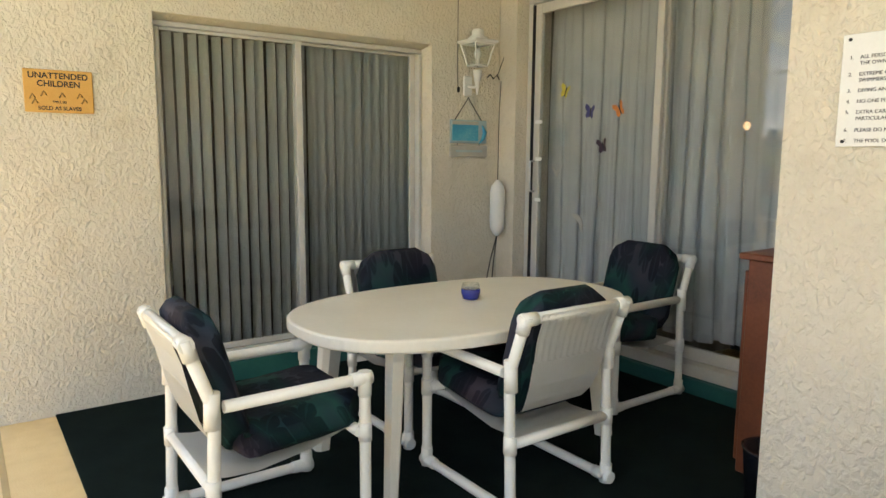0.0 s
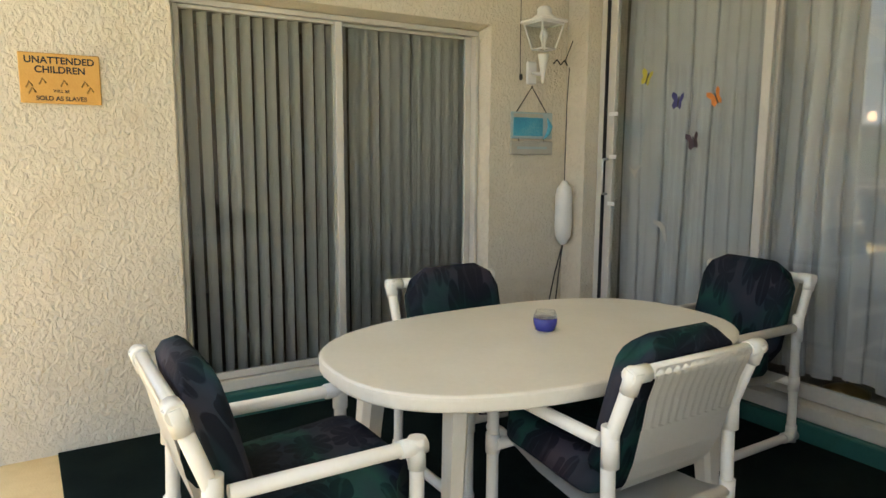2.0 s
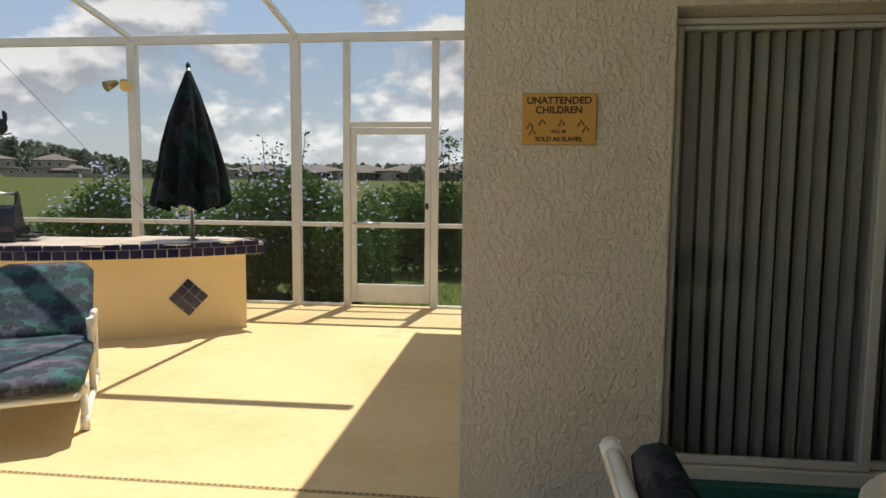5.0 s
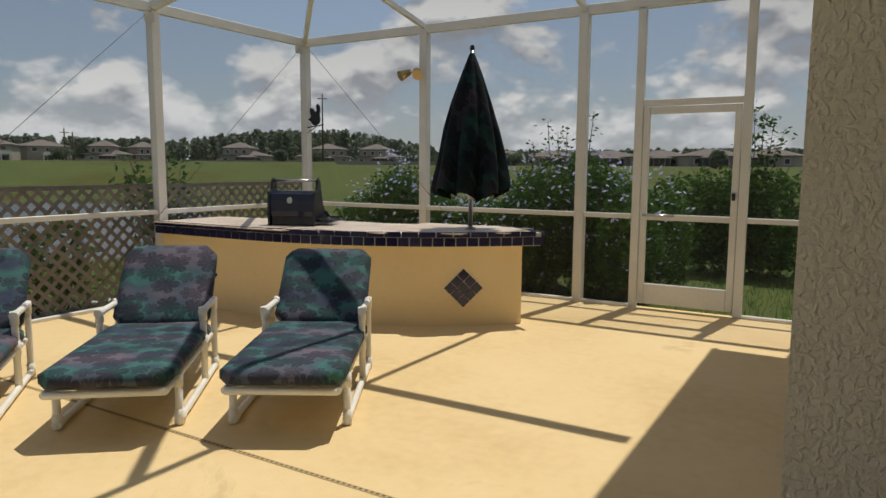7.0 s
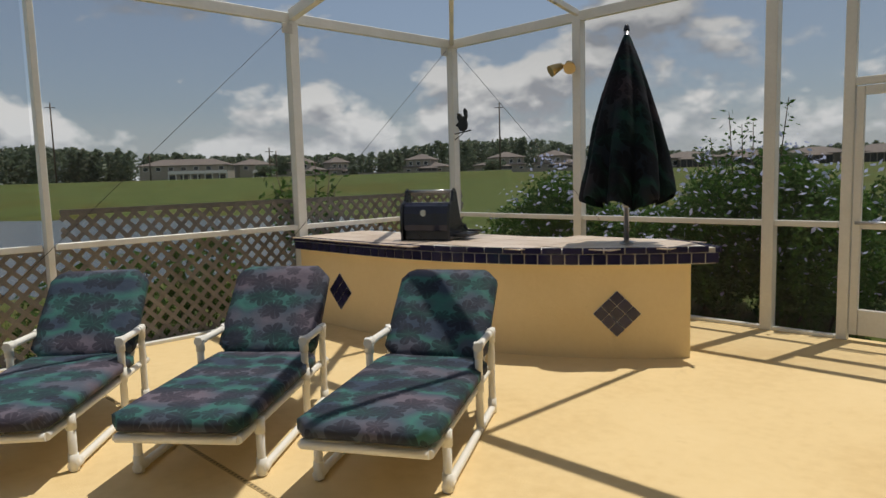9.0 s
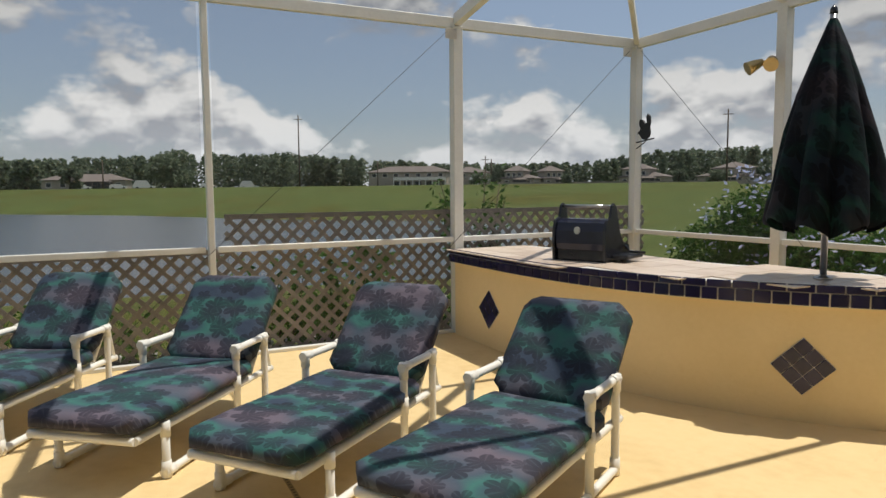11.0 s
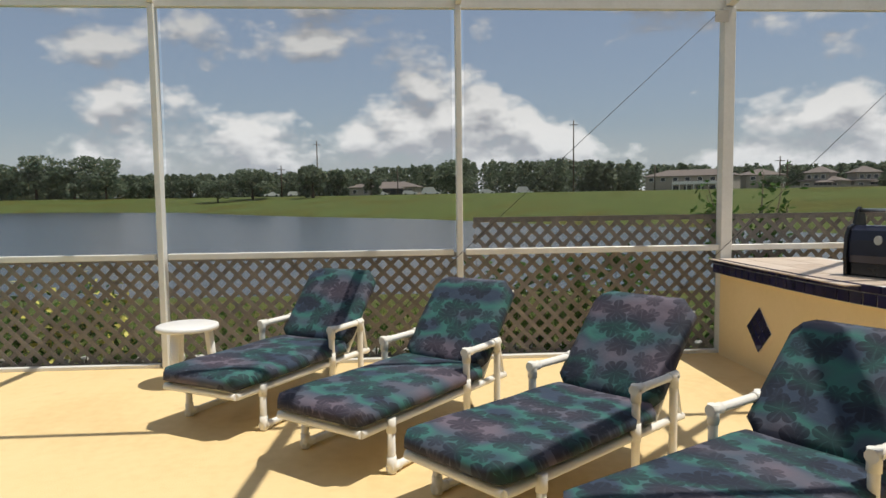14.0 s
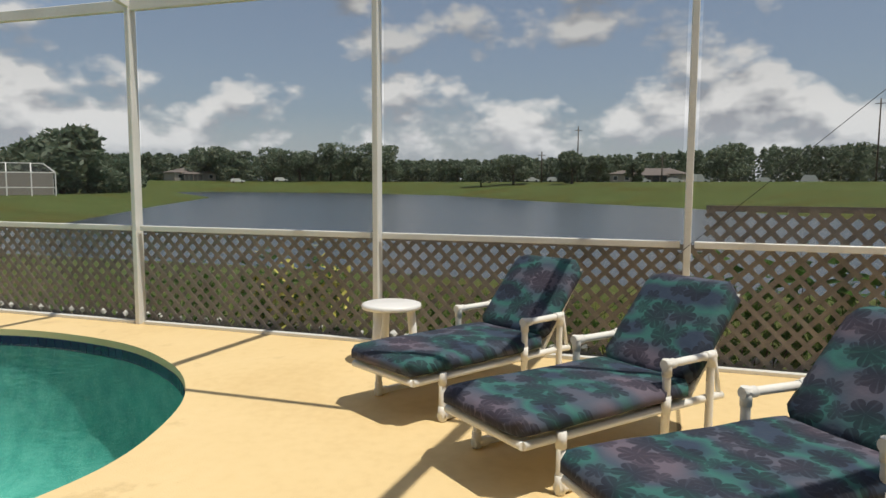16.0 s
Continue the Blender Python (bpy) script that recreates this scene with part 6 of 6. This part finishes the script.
def woods():
    """Rows of narrow pines, their tops following the skyline."""
    rng = np.random.default_rng(21)
    sky_az = [-150, -128, -112, -104, -96, -90, -84, -76, -70, -64, -56, -51, -46, -39, -35, -31, -22, -10, 0]
    sky_z = [11, 11, 10, 10, 11, 13.0, 14.2, 14.6, 12.6, 10.6, 10.4, 10.6, 14.2, 15.2, 12.0, 8.0, 7.4, 8.2, 7.8]
    pts = []
    for k in range(1500):
        az = rng.uniform(-150, 0)
        row = rng.integers(0, 3)
        r = 262 + 9 * row + rng.uniform(-4, 4)
        top = np.interp(az, sky_az, sky_z) * (0.93 + 0.04 * row + rng.normal(0, 0.04))
        x, y = polar(r, az)
        n, w = 110, rng.uniform(1.8, 3.0)
        t = rng.random(n) ** 0.8
        a, q = rng.uniform(0, 6.28, n), np.sqrt(rng.random(n)) * w * np.sin(np.pi * np.clip(0.18 + 0.80 * t, 0, 1)) ** 0.7
        pts.append(np.stack([x + q * np.cos(a), y + q * np.sin(a), 1.2 + t * (top - 0.6)], -1))
    P = np.concatenate(pts)
    v, f = leaves(len(P), lambda g, n: P, 0.85, 22)
    tagged(from_arrays("far_woods", v, f, "dark_leaf"), "dark pine woods on the far bank, haze in the leaf colour", "woods", kind="stuff")


woods()


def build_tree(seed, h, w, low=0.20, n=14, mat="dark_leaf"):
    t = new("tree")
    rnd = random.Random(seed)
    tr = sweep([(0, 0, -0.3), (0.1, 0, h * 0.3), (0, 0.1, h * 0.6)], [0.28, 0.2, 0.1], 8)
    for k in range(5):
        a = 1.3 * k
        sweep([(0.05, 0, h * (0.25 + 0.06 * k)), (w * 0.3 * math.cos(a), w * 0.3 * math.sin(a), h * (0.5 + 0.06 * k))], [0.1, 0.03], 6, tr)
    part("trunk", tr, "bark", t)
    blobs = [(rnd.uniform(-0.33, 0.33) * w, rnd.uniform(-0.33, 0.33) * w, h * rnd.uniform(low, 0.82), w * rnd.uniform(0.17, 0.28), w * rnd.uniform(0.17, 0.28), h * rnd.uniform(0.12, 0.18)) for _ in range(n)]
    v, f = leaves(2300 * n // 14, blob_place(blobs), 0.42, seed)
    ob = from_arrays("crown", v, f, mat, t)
    tagged(ob, kind="stuff")
    return t


def far_trees():
    kinds = [build_tree(31, 9.0, 9.5), build_tree(32, 7.0, 8.5), build_tree(33, 6.0, 5.0), build_tree(34, 6.0, 7.5, 0.06, 22)]
    for k in kinds:
        tagged(k, "broad dark green tree on the far bank, haze in the leaf colour", "tree", "trees on the far bank")
    spots = [(0, 168, -85.3, 0.70), (1, 175, -101.8, 0.82), (1, 172, -104.5, 0.6), (2, 165, -97, 0.95), (2, 190, -95, 0.9), (0, 190, -112.5, 0.95), (0, 195, -114.6, 1.0), (0, 200, -117.0, 1.0), (1, 200, -119.5, 1.1),
             (0, 205, -121.6, 0.9), (1, 210, -124.8, 1.1), (1, 215, -126.3, 1.25), (2, 230, -131.0, 1.1), (3, 100, -136.6, 1.2), (3, 104, -134.2, 0.62), (3, 92, -139.6, 0.28), (3, 110, -132.6, 0.7), (2, 185, -92.2, 0.7), (2, 205, -106.5, 0.8), (2, 190, -109.5, 0.7), (2, 160, -53.4, 0.7),
             (1, 130, -60.5, 0.55), (2, 150, -44.5, 0.8), (1, 160, -41.6, 0.7), (2, 150, -31.0, 0.8), (1, 165, -25.0, 0.7), (2, 140, -9.0, 0.9), (1, 150, -18.5, 0.6)]
    used = set()
    for k, r, az, s in spots:
        s *= 0.75 if az > -62 else 1.5 if r > 120 else 1.25
        r += 35 if az < -108 and r > 120 else 0
        x, y = polar(r, az)
        m = pose(x, y, far_ground(r, az) - 0.2, 0, 0, (az * 37) % 360)
        if k in used:
            o = copy_thing(kinds[k], m)
        else:
            used.add(k); o = kinds[k]; o.matrix_basis = m
        o.scale = (s, s, s)


far_trees()


def hip_roof(w, d, z, rise, cx=0.0, cy=0.0, e=0.55):
    rf = bmesh.new()
    base = [(cx - w / 2 - e, cy - d / 2 - e), (cx + w / 2 + e, cy - d / 2 - e), (cx + w / 2 + e, cy + d / 2 + e), (cx - w / 2 - e, cy + d / 2 + e)]
    lo = [rf.verts.new((x, y, z - 0.05)) for x, y in base]
    l2 = [rf.verts.new((x, y, z + 0.14)) for x, y in base]
    rg = max(0.4, w / 2 - d / 2)
    r0, r1 = rf.verts.new((cx - rg, cy, z + rise)), rf.verts.new((cx + rg, cy, z + rise))
    rf.faces.new(lo[::-1])
    for k in range(4):
        rf.faces.new((lo[k], lo[(k + 1) % 4], l2[(k + 1) % 4], l2[k]))
    rf.faces.new((l2[0], l2[1], r1, r0)); rf.faces.new((l2[1], l2[2], r1)); rf.faces.new((l2[2], l2[3], r0, r1)); rf.faces.new((l2[3], l2[0], r0))
    bmesh.ops.recalc_face_normals(rf, faces=rf.faces[:])
    return rf


def house_window(o, x, y, z0, z1, hw):
    win = part("window", box(x - hw - 0.1, x + hw + 0.1, y - 0.06, y - 0.004, z0 - 0.1, z1 + 0.1), "white", o)
    part("pane", box(x - hw, x + hw, y - 0.075, y - 0.062, z0, z1), "house_glass", win)


def build_house(w, d, floors, seed):
    """A stucco house, front towards -y: a wide ground floor, a narrower upper block, a dark screened porch."""
    o = new("house")
    rnd = random.Random(seed)
    part("wall", box(-w / 2, w / 2, -d / 2, d / 2, -0.5, 2.8), "house_wall", o)
    part("roof", hip_roof(w, d, 2.8, 1.9), "house_roof", o)
    for k in range(max(3, int(w / 3.4))):
        house_window(o, -w / 2 + (k + 0.5) * w / max(3, int(w / 3.4)), -d / 2, 0.9, 2.1, 0.6)
    side = rnd.choice((-1, 1))
    if floors == 2:
        uw, cx = w * rnd.uniform(0.56, 0.68), side * w * rnd.uniform(0.10, 0.16)
        part("upper_wall", box(cx - uw / 2, cx + uw / 2, -d / 2 + 0.6, d / 2 - 0.6, 2.75, 5.2), "house_wall", o)
        part("upper_roof", hip_roof(uw, d - 1.2, 5.2, 2.0, cx), "house_roof", o)
        for k in (-1, 0, 1):
            house_window(o, cx + k * uw * 0.3, -d / 2 + 0.6, 3.5, 4.6, 0.5)
    pw, px = w * 0.42, -side * w * 0.14
    porch = part("porch", box(px - pw / 2, px + pw / 2, -d / 2 - 3.2, -d / 2 - 0.01, -0.4, 2.3), "screened", o, "dark screened porch")
    for k in range(5):
        xx = px - pw / 2 + pw * k / 4
        part("porch_post", box(xx - 0.06, xx + 0.06, -d / 2 - 3.28, -d / 2 - 3.205, -0.4, 2.34), "lattice", porch)
    part("porch_roof", hip_roof(pw, 3.1, 2.3, 0.7, px, -d / 2 - 1.65, 0.15), "house_roof", o)
    return o


def build_townhouse(w, d, seed):
    """A long two-storey row with a white balcony rail and garage openings, a lower wing at one end."""
    o = new("townhouse")
    part("wall", box(-w / 2, w / 2, -d / 2, d / 2, -0.5, 5.2), "house_wall", o)
    part("roof", hip_roof(w, d, 5.2, 2.2), "house_roof", o)
    n = int(w / 3.6)
    for k in range(n):
        x = -w / 2 + (k + 0.5) * w / n
        house_window(o, x, -d / 2, 3.7, 4.8, 0.7)
        if k >= n // 3:
            # flat dark panel stands for the shade inside each carport
            part("garage", box(x - 1.1, x + 1.1, -d / 2 - 0.05, -d / 2 - 0.004, -0.2, 2.1), "house_glass", o, "dark panel for the shade in an open carport")
    part("balcony", box(-w / 6, w / 2, -d / 2 - 1.2, -d / 2 - 0.01, 2.55, 2.75), "white", o)
    for k in range(9):
        x = -w / 6 + 0.1 + (w * 2 / 3 - 0.2) * k / 8
        part("pillar", box(x - 0.14, x + 0.14, -d / 2 - 1.2, -d / 2 - 0.95, -0.4, 2.54), "white", o)
    part("rail", box(-w / 6, w / 2, -d / 2 - 1.2, -d / 2 - 1.12, 2.76, 3.5), "white", o, "white balcony rail")
    return o


M["screened"] = material("dark_screen", [(0.035, 0.035, 0.036), (0.06, 0.06, 0.06)], 0.9, 2)


def far_houses():
    rows = [("townhouse", 27, 11, 2, 236, -66.2), ("townhouse", 12, 11, 2, 246, -61.4), ("house", 11, 10, 2, 232, -57.0), ("house", 10, 9, 2, 240, -54.4), ("house", 14, 11, 2, 228, -47.0), ("house", 14.5, 11, 2, 230, -41.0), ("house", 14, 11, 2, 228, -36.1), ("house", 15, 11, 1, 205, -26.0),
            ("house", 14, 11, 1, 205, -21.8), ("house", 15, 11, 1, 205, -17.2), ("house", 14, 11, 1, 200, -13.2), ("house", 15, 11, 1, 190, -9.4), ("house", 14, 11, 1, 190, -5.2), ("house", 14, 11, 1, 252, -128.0), ("shop", 22, 9, 1, 225, -91.0)]
    for k, (nm, w, d, fl, r, az) in enumerate(rows):
        o = build_townhouse(w, d, k) if nm == "townhouse" else build_house(w, d, fl, k)
        o.name = nm
        tagged(o, "beige stucco %s with a grey hipped roof" % ("row of houses" if nm == "townhouse" else "shop" if nm == "shop" else "house"), "house", "far houses")
        x, y = polar(r, az)
        o.matrix_basis = pose(x, y, far_ground(r, az) - 0.1, 0, 0, -az + (20 if k % 2 else -15))


far_houses()


def neighbour_enclosure():
    """A far screened pool cage with a mansard roof of screen."""
    o = tagged(new("screened_enclosure"), "far white-framed screened pool enclosure on the lawn", "screen enclosure")
    w, d, h, inn = 9.0, 6.0, 2.5, 1.1
    xs = [-w / 2 + k * w / 4 for k in range(5)]
    for x in xs:
        for y in (-d / 2, d / 2):
            part("post", bar((x, y, -0.3), (x, y, h), 0.12, 0.12), "alu", o)
        sx = max(-w / 2 + inn, min(w / 2 - inn, x))
        part("rafter", bar((x, -d / 2, h), (sx, -d / 2 + inn, h + 1.0), 0.12, 0.12), "alu", o)
    for z in (0.9, h):
        for y in (-d / 2, d / 2):
            part("rail", bar((-w / 2, y, z), (w / 2, y, z), 0.1, 0.1), "alu", o)
    part("ridge", bar((-w / 2 + inn, -d / 2 + inn, h + 1.0), (w / 2 - inn, -d / 2 + inn, h + 1.0), 0.1, 0.1), "alu", o)
    cloth = bmesh.new()
    y = -d / 2 + 0.07
    cloth.faces.new([cloth.verts.new(p) for p in ((-w / 2, y, 0), (w / 2, y, 0), (w / 2, y, h), (-w / 2, y, h))])
    cloth.faces.new([cloth.verts.new(p) for p in ((-w / 2, y, h), (w / 2, y, h), (w / 2 - inn, y + inn, h + 1.0), (-w / 2 + inn, y + inn, h + 1.0))])
    part("screen", cloth, "screen", o, "grey insect screen")
    part("back_wall", box(-w / 2, w / 2, d / 2 - 0.3, d / 2 - 0.1, -0.3, h), "lattice", o)
    x, y = polar(88, -140.0)
    o.matrix_basis = pose(x, y, far_ground(88, -140.0), 0, 0, 140.0 - 180 + 180)


neighbour_enclosure()


def far_small():
    for r, az, h in ((170, -75.4, 17.5), (190, -96.6, 15), (185, -69.0, 7.0), (180, -60.0, 8.0), (150, -41.0, 15.0), (180, -99.5, 8.0), (165, -59.5, 6.5), (210, -90.0, 8.0)):
        x, y = polar(r, az)
        p = tagged(new("utility_pole"), "tall grey utility pole on the far bank", "pole", "utility poles")
        part("shaft", sweep([(0, 0, -0.5), (0, 0, h)], [0.2, 0.13], 8), "bark", p)
        part("crossarm", box(-1.0, 1.0, -0.06, 0.06, h - 1.1, h - 0.95), "bark", p)
        p.matrix_basis = pose(x, y, far_ground(r, az), 0, 0, -az)
    rnd = random.Random(4)
    for k, az in enumerate((-87.2, -89.0, -91.4, -98.4, -100.3, -79.4, -82.5, -121.0, -124.4)):
        r = 196 + 8 * (k % 3) if az > -105 else 232
        x, y = polar(r, az)
        van = k % 5 == 0
        L_, H_ = (5.5, 2.3) if van else (4.4, 1.45)
        c = tagged(new("parked_car"), "pale %s on the far road" % ("van" if van else "car"), "car", "far vehicles")
        side = [(-L_ / 2, 0.35), (L_ / 2, 0.35), (L_ / 2, 0.8), (L_ * 0.28, 0.95), (L_ * 0.12, H_), (-L_ * 0.36, H_), (-L_ / 2, 1.0)]
        bm = bmesh.new()
        rows = [[bm.verts.new((u, yy, z)) for u, z in side] for yy in (-0.85, 0.85)]
        bm.faces.new(rows[0]); bm.faces.new(rows[1][::-1])
        for j in range(len(side)):
            bm.faces.new((rows[0][j], rows[0][(j + 1) % 7], rows[1][(j + 1) % 7], rows[1][j]))
        bmesh.ops.recalc_face_normals(bm, faces=bm.faces[:])
        part("body", bm, "white", c)
        for u in (-L_ * 0.3, L_ * 0.3):
            part("wheel", sweep([(u, -0.88, 0.33), (u, 0.88, 0.33)], 0.33, 12), "black", c)
        c.matrix_basis = pose(x, y, far_ground(r, az), 0, 0, -az)


far_small()
# low fence in front of the far houses
fe = tagged(new("boundary_fence"), "long grey-brown boundary fence before the far houses", "fence", kind="structure")
pp = [polar(205, a) for a in range(-60, -28, 2)]
for p, q in zip(pp, pp[1:]):
    part("fence_panel", bar((*p, far_ground(205, -45) + 0.6), (*q, far_ground(205, -45) + 0.6), 0.08, 1.3), "lattice", fe)
